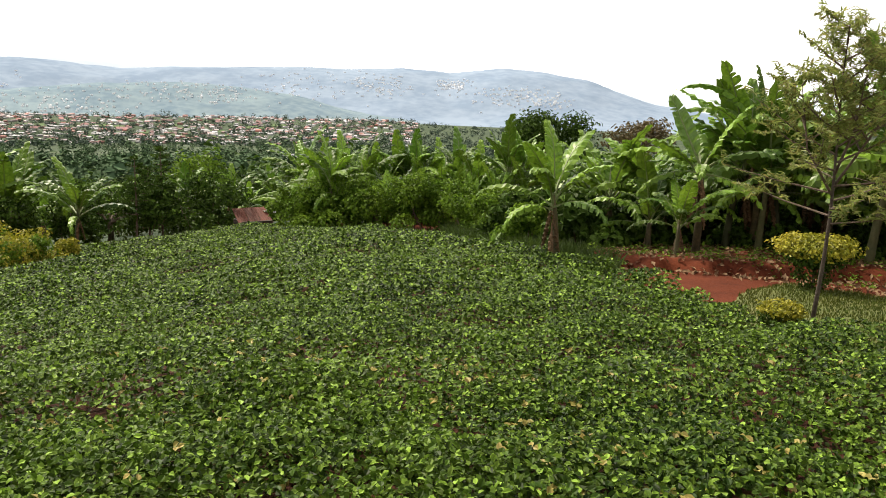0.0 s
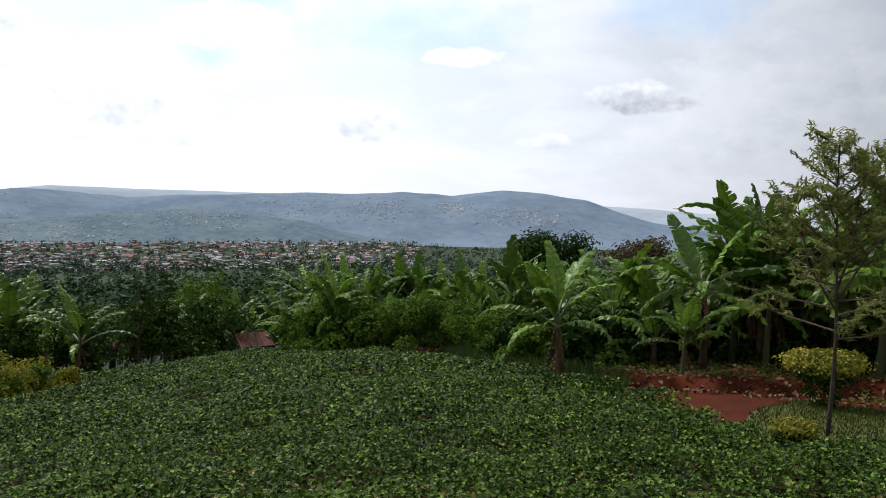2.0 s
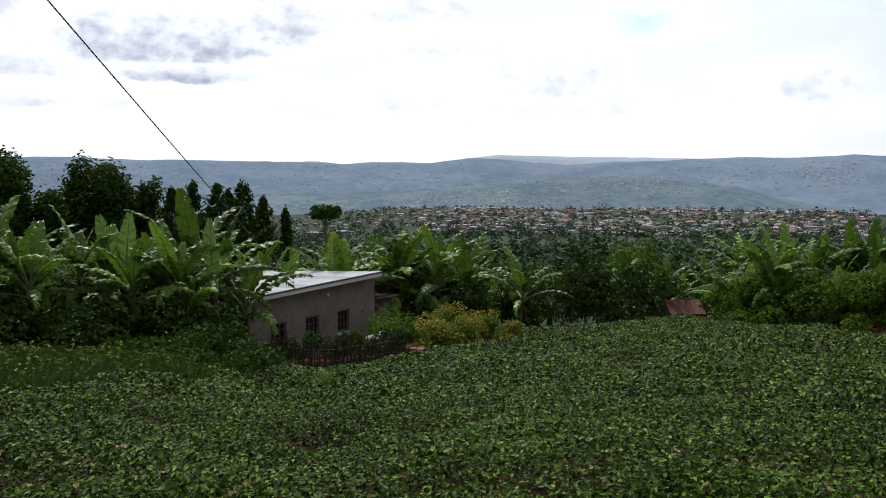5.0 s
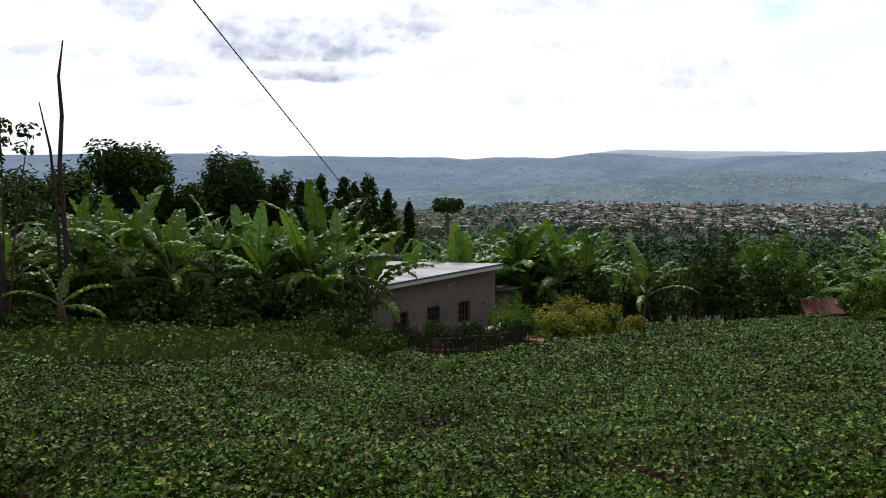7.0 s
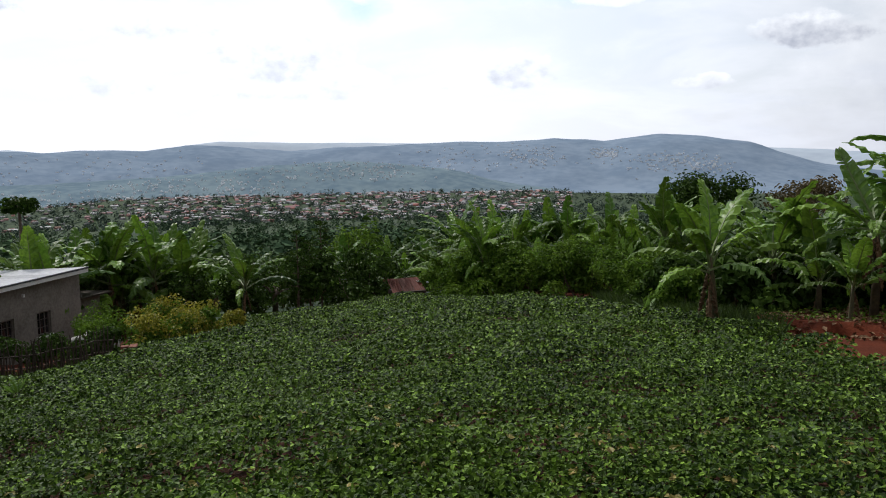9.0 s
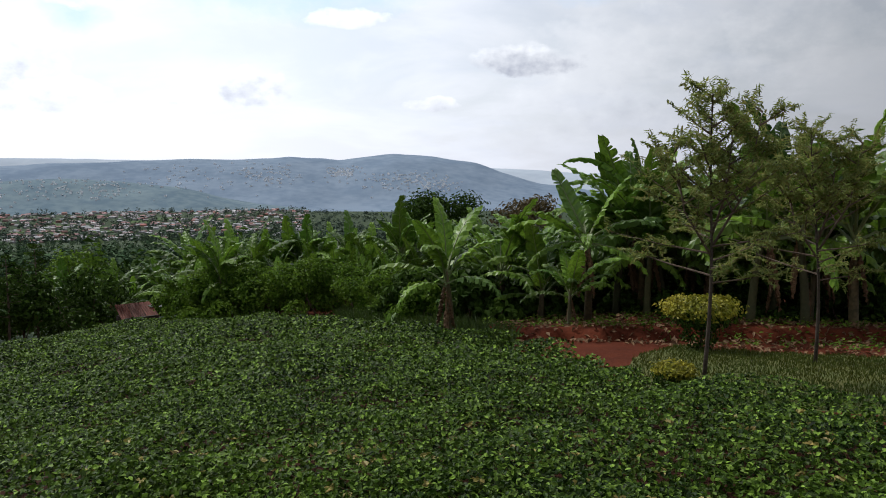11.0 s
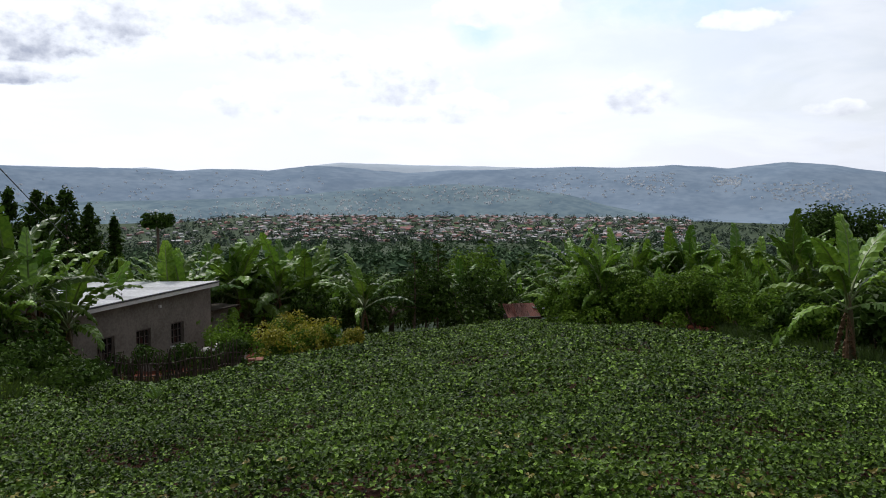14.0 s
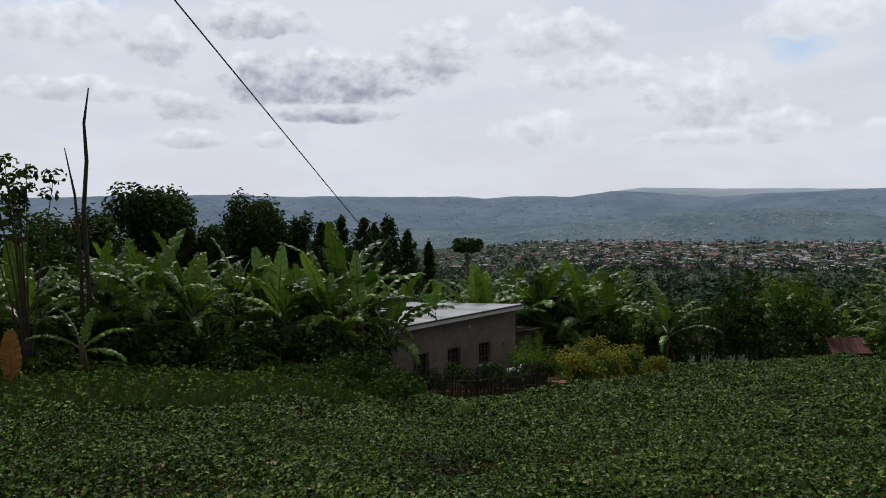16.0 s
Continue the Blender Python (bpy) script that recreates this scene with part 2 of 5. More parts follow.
STICK = material("weathered stick", (0.035, 0.025, 0.018), (0.085, 0.065, 0.048), 4, 0.9, 30, bump=0.5, vary=0.35)
PLASTER = material("stained cement plaster", (0.14, 0.122, 0.102), (0.24, 0.215, 0.182), 0.9, 0.92, 12, bump=0.25, amount=0.45)
TIN = material("galvanised roofing", (0.56, 0.56, 0.57), (0.74, 0.74, 0.75), 0.6, 0.45, 6, metal=0.25, vary=0.14)
FASCIA = material("white painted board", (0.62, 0.61, 0.60), (0.76, 0.75, 0.73), 2, 0.6, 25)
FRAME = material("weathered window frame", (0.07, 0.06, 0.05), (0.14, 0.12, 0.10), 3, 0.7, 25)
GLASS = material("dark window glass", (0.012, 0.012, 0.014), (0.02, 0.02, 0.023), 3, 0.12, 20, spec=0.6)
RUST = material("rusted roofing", (0.075, 0.022, 0.015), (0.18, 0.055, 0.036), 1.8, 0.75, 14, metal=0.0, vary=0.25)
BRICK = material("fired brick", (0.16, 0.06, 0.038), (0.25, 0.105, 0.068), 4, 0.9, 30, vary=0.3, bump=0.4)
ROCK = material("pale rock", (0.30, 0.29, 0.27), (0.46, 0.45, 0.42), 2, 0.9, 14, bump=0.5)
CABLE = material("black cable", (0.05, 0.05, 0.055), (0.08, 0.08, 0.085), 5, 0.6)
# hills and far ridge: blue air haze is painted into their base colours
HILL = material("distant hillside, haze in colour", (0.175, 0.232, 0.31), (0.235, 0.295, 0.375), 0.006, 1.0, 0.03, spec=0.0, amount=0.4)
FOOTHILL = material("nearer hillside, haze in colour", (0.135, 0.19, 0.235), (0.20, 0.26, 0.29), 0.008, 1.0, 0.04, spec=0.0, amount=0.4)
# terrace green dulled by haze put into the colour
TERRACE = material("green terrace, haze in colour", (0.10, 0.15, 0.08), (0.16, 0.21, 0.11), 0.02, 1.0, 0.2, vary=0.25, spec=0.0)
RIDGE_FAR = material("farthest ridge, haze in colour", (0.40, 0.46, 0.54), (0.46, 0.52, 0.59), 0.003, 1.0, 0.02, spec=0.0)
# wall and clay colours carry a painted grey-blue haze tint
TOWN_WALL = material("town wall, haze in colour", (0.32, 0.29, 0.29), (0.58, 0.56, 0.56), 0.3, 0.9, 3, vary=0.5)
TOWN_RED = material("town clay roof, haze in colour", (0.25, 0.14, 0.14), (0.34, 0.20, 0.20), 0.3, 0.9, 3, vary=0.35)
TOWN_TIN = material("town tin roof", (0.34, 0.35, 0.37), (0.52, 0.53, 0.55), 0.3, 0.6, 3, vary=0.35, island=True)
TOWN_MIX = material("town walls and roofs", (0.16, 0.16, 0.17), (0.48, 0.47, 0.48), 0.01, 0.85, 0.06, vary=0.55, island=True, c3=(0.30, 0.12, 0.10))
# near-white so that backlit houses look sunlit: the sunlight is in the colour
VILLAGE = material("far roof, sunlight in colour", (0.72, 0.73, 0.76), (0.92, 0.93, 0.94), 0.3, 0.6, 3, vary=0.12, island=True)
LAWN_BLADE = material("lawn blade", (0.075, 0.080, 0.011), (0.055, 0.085, 0.013), 1.0, 0.6, 9, vary=0.3, glow=0.15, island=True, spec=0.2)
# paler, bluer leaf green: the haze over the town is painted in
TOWN_LEAF = material("town tree leaf, haze in colour", (0.050, 0.076, 0.058), (0.105, 0.140, 0.105), 0.02, 0.9, 0.3, vary=0.4, island=True, spec=0.02)
TOWN_DARK = material("town window", (0.06, 0.06, 0.07), (0.10, 0.10, 0.11), 1, 0.4)

# ---- building helpers ----
rng = np.random.default_rng(7)


def P(az, d):
    return d * math.sin(radians(az)), d * math.cos(radians(az))


def mesh(name, verts, faces, mats):
    me = bpy.data.meshes.new(name)
    me.from_pydata([tuple(v) for v in verts] if not isinstance(verts, np.ndarray) else verts.tolist(), [], faces if isinstance(faces, list) else faces.tolist())
    for m in mats if isinstance(mats, (list, tuple)) else [mats]:
        me.materials.append(m)
    me.update()
    return me


def smooth(me):
    me.polygons.foreach_set("use_smooth", [True] * len(me.polygons))
    return me


def part(name, me, parent, label="", m=None):
    ob = new(name, me)
    ob.parent = parent
    if m is not None:
        ob.matrix_basis = m
    return tagged(ob, label) if label else ob


def thing(name, label, category, group="", m=None, kind=""):
    ob = new(name)
    ob.empty_display_size = 0.2
    if m is not None:
        ob.matrix_basis = m
    return tagged(ob, label, category, group, kind)


def boxes(items):
    """Verts and faces of boxes (x0, y0, z0, x1, y1, z1)."""
    V, Fc = [], []
    for x0, y0, z0, x1, y1, z1 in items:
        o = len(V)
        V += [(x0, y0, z0), (x1, y0, z0), (x1, y1, z0), (x0, y1, z0), (x0, y0, z1), (x1, y0, z1), (x1, y1, z1), (x0, y1, z1)]
        Fc += [[o + i for i in q] for q in ((0, 3, 2, 1), (4, 5, 6, 7), (0, 1, 5, 4), (1, 2, 6, 5), (2, 3, 7, 6), (3, 0, 4, 7))]
    return V, Fc


def tube(points, radii, sides=6):
    """Verts and faces of a bent, tapered tube along points."""
    V, Fc = [], []
    pts = [Vector(p) for p in points]
    for i, p in enumerate(pts):
        d = (pts[min(i + 1, len(pts) - 1)] - pts[max(i - 1, 0)]).normalized()
        a = d.orthogonal().normalized() if abs(d.z) < 0.9 else (Vector((1, 0, 0)) - d * d.x).normalized()
        b = d.cross(a)
        for k in range(sides):
            w = 2 * math.pi * k / sides
            V.append(tuple(p + (a * math.cos(w) + b * math.sin(w)) * radii[i]))
    n = len(pts)
    for i in range(n - 1):
        for k in range(sides):
            k2 = (k + 1) % sides
            Fc.append([i * sides + k, i * sides + k2, (i + 1) * sides + k2, (i + 1) * sides + k])
    Fc.append(list(range(sides))[::-1])
    Fc.append([(n - 1) * sides + k for k in range(sides)])
    return V, Fc


def join(*vf):
    V, Fc = [], []
    for v, f in vf:
        o = len(V)
        V += list(v)
        Fc += [[i + o for i in q] for q in f]
    return V, Fc


def unit(v):
    return v / np.maximum(np.linalg.norm(v, axis=-1, keepdims=True), 1e-9)


def leaves(centres, normals, length, width, r, fold=0.25, detail=1):
    """Folded leaf blades: one at each centre, about square to its normal. Arrays of verts and faces."""
    n = len(centres)
    nrm = unit(normals)
    a = unit(np.cross(nrm, r.normal(size=(n, 3))))
    b = np.cross(nrm, a)
    L = (length * r.uniform(0.7, 1.25, n))[:, None]
    Wd = (width * r.uniform(0.7, 1.25, n))[:, None]
    up = nrm * Wd * fold
    if detail:
        v = np.stack([centres - a * L * 0.5, centres - a * L * 0.12 + b * Wd * 0.5 + up, centres + a * L * 0.22 + b * Wd * 0.38 + up * 0.6,
                      centres + a * L * 0.5 - nrm * L * 0.12, centres + a * L * 0.22 - b * Wd * 0.38 + up * 0.6, centres - a * L * 0.12 - b * Wd * 0.5 + up], 1)
        f = np.array([[0, 1, 2, 3], [0, 3, 4, 5]])
        k = 6
    else:
        v = np.stack([centres - a * L * 0.5, centres + b * Wd * 0.5 + up, centres + a * L * 0.5, centres - b * Wd * 0.5 + up], 1)
        f = np.array([[0, 1, 2], [0, 2, 3]])
        k = 4
    faces = (f[None] + (np.arange(n) * k)[:, None, None]).reshape(-1, f.shape[1])
    return v.reshape(-1, 3), faces


def cloud(blobs, count, length, width, r, lift=0.6, detail=1, inner=0.55, loose=0.12):
    """Leaves spread through and over blobs (x, y, z, rx, ry, rz), facing outward and up."""
    B = np.array(blobs, float)
    vol = B[:, 3] * B[:, 4] + B[:, 4] * B[:, 5]
    pick = r.choice(len(B), count, p=vol / vol.sum())
    d = unit(r.normal(size=(count, 3)))
    rad = r.uniform(inner, 1.0, count)[:, None] ** 0.6 * (1 + loose * r.normal(size=(count, 1)))
    c = B[pick, :3] + d * B[pick, 3:] * rad
    nrm = d + np.array([0, 0, lift]) + r.normal(size=(count, 3)) * 0.55
    return leaves(c, nrm, length, width, r, detail=detail)


# ---- ground ----
SLOPE_AZ = (-180, -110, -75, -60, -52, -46, -42, -30, -17, 0, 5, 12, 30, 60, 110, 180)
SLOPE = (0.02, 0.06, 0.095, 0.10, 0.115, 0.145, 0.155, 0.14, 0.118, 0.106, 0.10, 0.098, 0.094, 0.08, 0.04, 0.02)
FIELD_AZ = (-110, -71, -57, -50, -44.6, -36, -29.4, -21, -16.8, -6.7, 3.8, 8.8, 14.8, 17.5, 25, 45, 110)
FIELD_D = (12, 13.5, 13.2, 16, 21.5, 24, 34, 37, 38, 31, 18.9, 16.0, 12.2, 10.1, 9.9, 9.6, 8)


def field_end(az):
    return np.interp(az, FIELD_AZ, FIELD_D)


def ground_z(x, y):
    """Height of the land: a slope below the camera, then the valley and the town's low ridge."""
    x, y = np.asarray(x, float), np.asarray(y, float)
    az, d = np.degrees(np.arctan2(x, y)), np.hypot(x, y)
    s = np.interp(az, SLOPE_AZ, SLOPE)
    near = -1.75 - s * np.minimum(d, 42)
    far = np.interp(d, (42, 100, 150, 300, 700, 1200, 1600, 2000, 2300, 2700, 5000), (0, -8.5, -13.5, -26, -51, -70, -68, -61, -84, -90, -90))
    rise = np.clip((az + 44) / 8, 0, 1) * np.clip((-az + 2) / 10, 0, 1)
    far = far - (1 - rise) * np.interp(d, (700, 1300, 2000, 2300), (0, 14, 26, 6))
    z = near + far + 0.06 * np.sin(x * 0.9 + 1.3) * np.sin(y * 0.7) * np.clip(d / 8, 0, 1)
    return z


def gz(x, y):
    return float(ground_z(x, y))


def polar_sheet(name, az0, az1, naz, dist, zf, mat):
    A = np.radians(np.linspace(az0, az1, naz))
    D = np.array(dist)
    X, Y = np.outer(np.sin(A), D), np.outer(np.cos(A), D)
    Z = zf(X, Y)
    V = np.stack([X, Y, Z], -1).reshape(-1, 3)
    i, j = np.meshgrid(np.arange(naz - 1), np.arange(len(D) - 1), indexing="ij")
    k = i * len(D) + j
    Fc = np.stack([k, k + 1, k + len(D) + 1, k + len(D)], -1).reshape(-1, 4)
    return smooth(mesh(name, V, Fc, mat))


# the near land is red soil, painted darker for shade under the crop, the rest of the sheet valley green
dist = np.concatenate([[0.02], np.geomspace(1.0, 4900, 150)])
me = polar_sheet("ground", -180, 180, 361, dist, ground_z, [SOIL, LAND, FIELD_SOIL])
cx = np.empty(len(me.polygons) * 3)
me.polygons.foreach_get("center", cx)
cx = cx.reshape(-1, 3)
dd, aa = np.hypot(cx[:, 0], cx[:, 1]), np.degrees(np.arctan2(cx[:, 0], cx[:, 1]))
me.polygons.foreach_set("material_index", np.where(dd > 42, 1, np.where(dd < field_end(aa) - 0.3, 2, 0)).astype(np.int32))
tagged(new("ground", me), "red soil slope falling to a green valley", "ground", kind="structure")

# distant hills
RIDGES = (
    # name, distance, width, azimuths, crest angles
    ("backdrop_ridge", 4500, 420, (-110, -45, -42, -39, -36.5, -35.4, -34.2, -31.2, -29.4, -26.8, -19, -12, -8, 4, 10, 13, 40),
     (0.2, 0.9, 1.2, 0.9, 0.95, 1.12, 1.02, 1.47, 1.66, 1.55, 1.46, 1.3, 0.9, 0.9, 0.55, 0.25, 0.1)),
    ("backdrop_hill", 3500, 600, (-110, -60, -48, -45, -40, -34.2, -31.5, -29.4, -25, -24, -21.1, -17.9, -10.6, -7.2, -5, -3.7, -2, 0, 2.4, 5.4, 7.4, 9.9, 14, 40),
     (1.0, 1.13, 1.19, 1.15, 0.9, 1.0, 1.40, 1.30, 1.02, 1.05, 1.15, 1.2, 1.42, 1.6, 1.5, 1.36, 1.6, 1.78, 1.57, 0.93, 0.25, -0.45, -1.0, -1.0)),
    ("backdrop_foothill", 2750, 330, (-110, -60, -40, -33, -29, -27, -23, -21, -18, -14.4, -10.2, -5, 40), (-1.5, -1.2, -0.9, -0.6, -0.2, 0.02, 0.2, 0.28, 0.02, -0.4, -1.5, -2.2, -2.2)),
)


def ridge_z(dc, wd, azs, els):
    def zf(X, Y):
        az, d = np.degrees(np.arctan2(X, Y)), np.hypot(X, Y)
        crest = dc * np.tan(np.radians(np.interp(az, azs, els)))
        n = np.zeros_like(X)
        for k, (fr, am) in enumerate(((0.004, 9.0), (0.011, 5.0), (0.03, 1.6))):
            n += am * np.sin(X * fr + 1.7 * k + 0.6 * np.sin(Y * fr * 1.3)) * np.cos(Y * fr * 0.9 + k)
        u = np.clip((dc - d) / (wd * 1.6), -1, 1)
        f = 0.5 + 0.5 * np.cos(np.pi * u)
        foot = -105.0
        spur = np.clip(1 - np.abs(d - dc) / 60, 0, 1)
        return foot + (crest - foot) * f + n * (1 - spur) * np.clip(f * 3, 0, 1) + spur * 1.5 * np.sin(az * 9.0) * np.sin(az * 23.0)
    return zf


for (nm, dc, wd, azs, els), mt, lb in zip(RIDGES, (RIDGE_FAR, HILL, FOOTHILL), ("far mountain ridge, pale haze painted in its colour", "blue-green hillside above the valley, haze painted in", "lower hill with villages, haze painted in")):
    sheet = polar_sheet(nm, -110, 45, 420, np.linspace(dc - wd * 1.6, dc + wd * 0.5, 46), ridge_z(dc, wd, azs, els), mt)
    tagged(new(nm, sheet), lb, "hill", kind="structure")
# ---- bean field ----


def field_leaves(d0, d1, per_m2, size, seed, detail, az0=-80, az1=38):
    r = np.random.default_rng(seed)
    n = int(radians(az1 - az0) * (d1 * d1 - d0 * d0) / 2 * per_m2)
    az = r.uniform(az0, az1, n)
    d = np.sqrt(r.uniform(d0 * d0, d1 * d1, n))
    keep = d < field_end(az) + r.normal(0, 0.25, n)
    az, d = az[keep], d[keep]
    x, y = d * np.sin(np.radians(az)), d * np.cos(np.radians(az))
    # plants stand in clumps, with low places between
    lump = 0.5 + 0.25 * np.sin(x * 2.3 + 1.1 * np.sin(y * 1.9)) + 0.25 * np.sin(y * 3.1 + 1.3 * np.sin(x * 2.7 + 0.7))
    broad = 0.5 + 0.5 * np.sin(x * 0.55 + 1.4 * np.sin(y * 0.43)) * np.sin(y * 0.8 + 0.9 * np.sin(x * 0.6))
    top = 0.08 + 0.22 * lump + 0.18 * broad
    h = top * (1 - 0.85 * r.uniform(0, 1, len(x)) ** 1.6)
    # sunk rows cross the field towards its far end
    row = np.clip(np.sin(d * 2.1 + 0.8 * np.sin(x * 0.35) + 0.5 * np.sin(x * 1.3)) - 0.25, 0, 1) * np.clip((d - 6) / 10, 0.25, 1) * np.clip(0.5 + 0.9 * np.sin(x * 0.21 + d * 0.4), 0, 1)
    h = h * (1 - 0.85 * row)
    keep = r.uniform(0, 1, len(x)) < (0.40 + 0.85 * lump) * (1 - 0.85 * row)
    x, y, h, lump = x[keep], y[keep], h[keep], lump[keep]
    c = np.stack([x, y, ground_z(x, y) + h], 1)
    # three leaflets to a leaf
    t = r.uniform(0, 2 * np.pi, len(x))
    allc = []
    for k in range(3):
        w = t + (k - 1) * 1.45
        allc.append(c + np.stack([np.cos(w), np.sin(w), -0.25 + 0 * w], 1) * size * 0.55)
    c = np.concatenate(allc)
    nrm = np.array([0, -0.25, 1.0]) + r.normal(size=c.shape) * 0.55
    return leaves(c, nrm, size, size * 0.68, r, fold=0.16, detail=detail)


def stuff(name, vf, mat, label, category):
    return tagged(new(name, mesh(name, vf[0], vf[1], mat)), label, category, kind="stuff")


stuff("bean_plants", field_leaves(2.0, 6.5, 1050, 0.050, 11, 1, -112, 60), CROP, "dense green bean plants covering the near field", "crop")
stuff("bean_plants", field_leaves(6.5, 12.0, 620, 0.055, 12, 0, -110, 58), CROP, "dense green bean plants covering the field", "crop")
stuff("bean_plants", field_leaves(12.0, 20.0, 270, 0.078, 15, 0), CROP, "dense green bean plants covering the middle field", "crop")
stuff("bean_plants", field_leaves(20.0, 40.0, 120, 0.108, 13, 0), CROP, "dense green bean plants at the far end of the field", "crop")
stuff("yellow_leaves", field_leaves(2.0, 8.0, 14, 0.06, 14, 1), CROP_OLD, "scattered yellowing leaves among the bean plants", "crop")

# ---- banana plants ----


def banana_leaf(length, width, e0, droop, seed, torn=0.5, dry=False, hang=0.25):
    """One leaf from the origin, arching out along +x: rib and two half blades, torn here and there into hanging strips."""
    r = np.random.default_rng(seed)
    n = 24
    pts, ang = [], e0
    p = np.array([0.0, 0.0, 0.0])
    step = length / n
    for i in range(n + 1):
        pts.append(p.copy())
        ang = e0 - droop * (i / n) ** 1.6
        p = p + step * np.array([math.cos(ang), 0.0, math.sin(ang)])
    V, Fc, mi = [], [], []

    def half(q):
        return width * 0.5 * max(0.04, math.sin(math.pi * min(1, max(0.0, (q - 3.4) / (n - 3.0))) ** 0.72)) ** 0.55
    for side in (-1, 1):
        i0 = 4
        while i0 < n:
            i1 = i0 + 1
            while i1 < n and r.random() > torn:
                i1 += 1
            sag = hang + r.uniform(-0.1, 0.22) + (r.uniform(0.3, 0.9) if r.random() < torn * 0.4 else 0) + (1.0 if dry else 0)
            cut = r.uniform(0.15, 0.5)
            for i in range(i0, i1 + 1):
                t = pts[min(i + 1, n)] - pts[max(i - 1, 0)]
                t = t / np.linalg.norm(t)
                nrm = np.array([-t[2], 0, t[0]])
                out = np.array([0.0, side, 0.0])
                w = half(i) * (1 + 0.05 * math.sin(i * 1.9 + seed))
                back = t * step * cut * ((i == i0) - (i == i1))
                ripple = nrm * 0.025 * math.sin(i * 2.3 + side)
                m = pts[i] + (out * math.cos(sag * 0.35) - nrm * (math.sin(sag * 0.35) - 0.20)) * w * 0.5 + t * width * 0.07 + back * 0.3 + ripple
                q = m + (out * math.cos(sag * 1.5) - nrm * math.sin(sag * 1.5)) * w * 0.5 + t * width * 0.08 + back * 0.7
                V += [pts[i], m, q]
            o = len(V) - 3 * (i1 - i0 + 1)
            for k in range(i1 - i0):
                a = o + 3 * k
                Fc += [[a, a + 3, a + 4, a + 1], [a + 1, a + 4, a + 5, a + 2]]
                mi += [0, 0]
            i0 = i1
    tv, tf = tube([tuple(q) for q in pts[::4]], [0.035 * (1 - 0.85 * i / 6) * (0.6 if dry else 1) for i in range(len(pts[::4]))], 4)
    o = len(V)
    V += [np.array(v) for v in tv]
    Fc += [[i + o for i in q] for q in tf]
    mi += [1] * len(tf)
    mats = [DRY, DRY] if dry else [BLADE, RIB]
    me = mesh("leaf", V, Fc, mats)
    me.polygons.foreach_set("material_index", mi)
    return me


LEAF_MESH = [banana_leaf(2.2, 0.54, radians(e), radians(dr), 20 + k, tn, hang=hg) for k, (e, dr, tn, hg) in enumerate(
    ((80, 35, 0.12, 0.1), (68, 52, 0.2, 0.2), (58, 66, 0.25, 0.35), (47, 75, 0.35, 0.5), (32, 80, 0.45, 0.65), (15, 85, 0.5, 0.8), (63, 42, 0.15, 0.2), (52, 62, 0.3, 0.4)))]
NEW_MESH = []
for k in range(2):
    me = banana_leaf(1.9, 0.52, radians(84), radians(14 + 8 * k), 40 + k, 0.05)
    me.materials[0] = BLADE_NEW
    NEW_MESH.append(me)
DRY_MESH = [banana_leaf(1.25, 0.30, radians(-72), radians(14), 50 + k, 0.8, dry=True) for k in range(2)]


def banana(label, stem_h, n, seed, spread=1.0, dry=3, fresh=True):
    r = np.random.default_rng(seed)
    ob = thing("banana_plant", label, "banana plant", "banana grove")
    lean = r.uniform(-0.12, 0.12, 2) * stem_h
    pts = [(lean[0] * t * t, lean[1] * t * t, stem_h * t - 0.1) for t in (0, 0.25, 0.5, 0.75, 1.0)]
    v, f = tube(pts, [0.095, 0.085, 0.075, 0.06, 0.04], 8)
    part("pseudostem", smooth(mesh("pseudostem", v, f, STEM)), ob)
    top = Matrix.Translation((lean[0], lean[1], stem_h - 0.15))
    a = r.uniform(0, 360)
    for i in range(n):
        k = min(5, int(i * 6 / n)) if r.random() < 0.8 else int(r.choice([6, 7, 2, 3]))
        a += 137.5 + r.uniform(-25, 25)
        s = r.uniform(0.8, 1.12) * spread
        part("leaf", LEAF_MESH[k], ob, m=top @ pose(0, 0, -0.03 * i, r.uniform(-12, 12), r.uniform(-8, 8), a) @ Matrix.Scale(s, 4))
    if fresh:
        part("leaf", NEW_MESH[seed % 2], ob, "upright pale green young leaf", m=top @ pose(0, 0, 0.05, 0, r.uniform(-8, 8), r.uniform(0, 360)) @ Matrix.Scale(r.uniform(0.7, 0.85) * spread, 4))
    for i in range(dry):
        part("dry_leaf", DRY_MESH[i % 2], ob, "withered brown hanging leaf", m=top @ pose(0, 0, -0.15 - 0.1 * i, 0, 0, r.uniform(0, 360)) @ Matrix.Scale(r.uniform(0.7, 1.1), 4))
    return ob


def put(ob, az, d, scale=1.0, turn=None, dz=0.0):
    x, y = P(az, d)
    return copy_thing(ob, pose(x, y, gz(x, y) + dz, 0, 0, rng.uniform(0, 360) if turn is None else turn) @ Matrix.Scale(scale, 4))


BANANAS = [banana("tall green banana plant with wind-torn leaves", 2.1, 12, 101, dry=3), banana("banana plant with brown withered skirt of leaves", 1.85, 12, 102, dry=6, fresh=False),
           banana("leafy banana plant with arching torn leaves", 1.8, 11, 103, 1.1, dry=2, fresh=False), banana("slender young banana plant with upright leaves", 1.2, 8, 104, 0.85, dry=1),
           banana("dense dark banana plant in the grove", 2.2, 12, 105, 1.1, dry=3, fresh=False)]
homes = [(15.0, 24.0), (3.9, 18.4), (9.6, 22.5), (10.0, 20.6), (16.5, 23.5)]
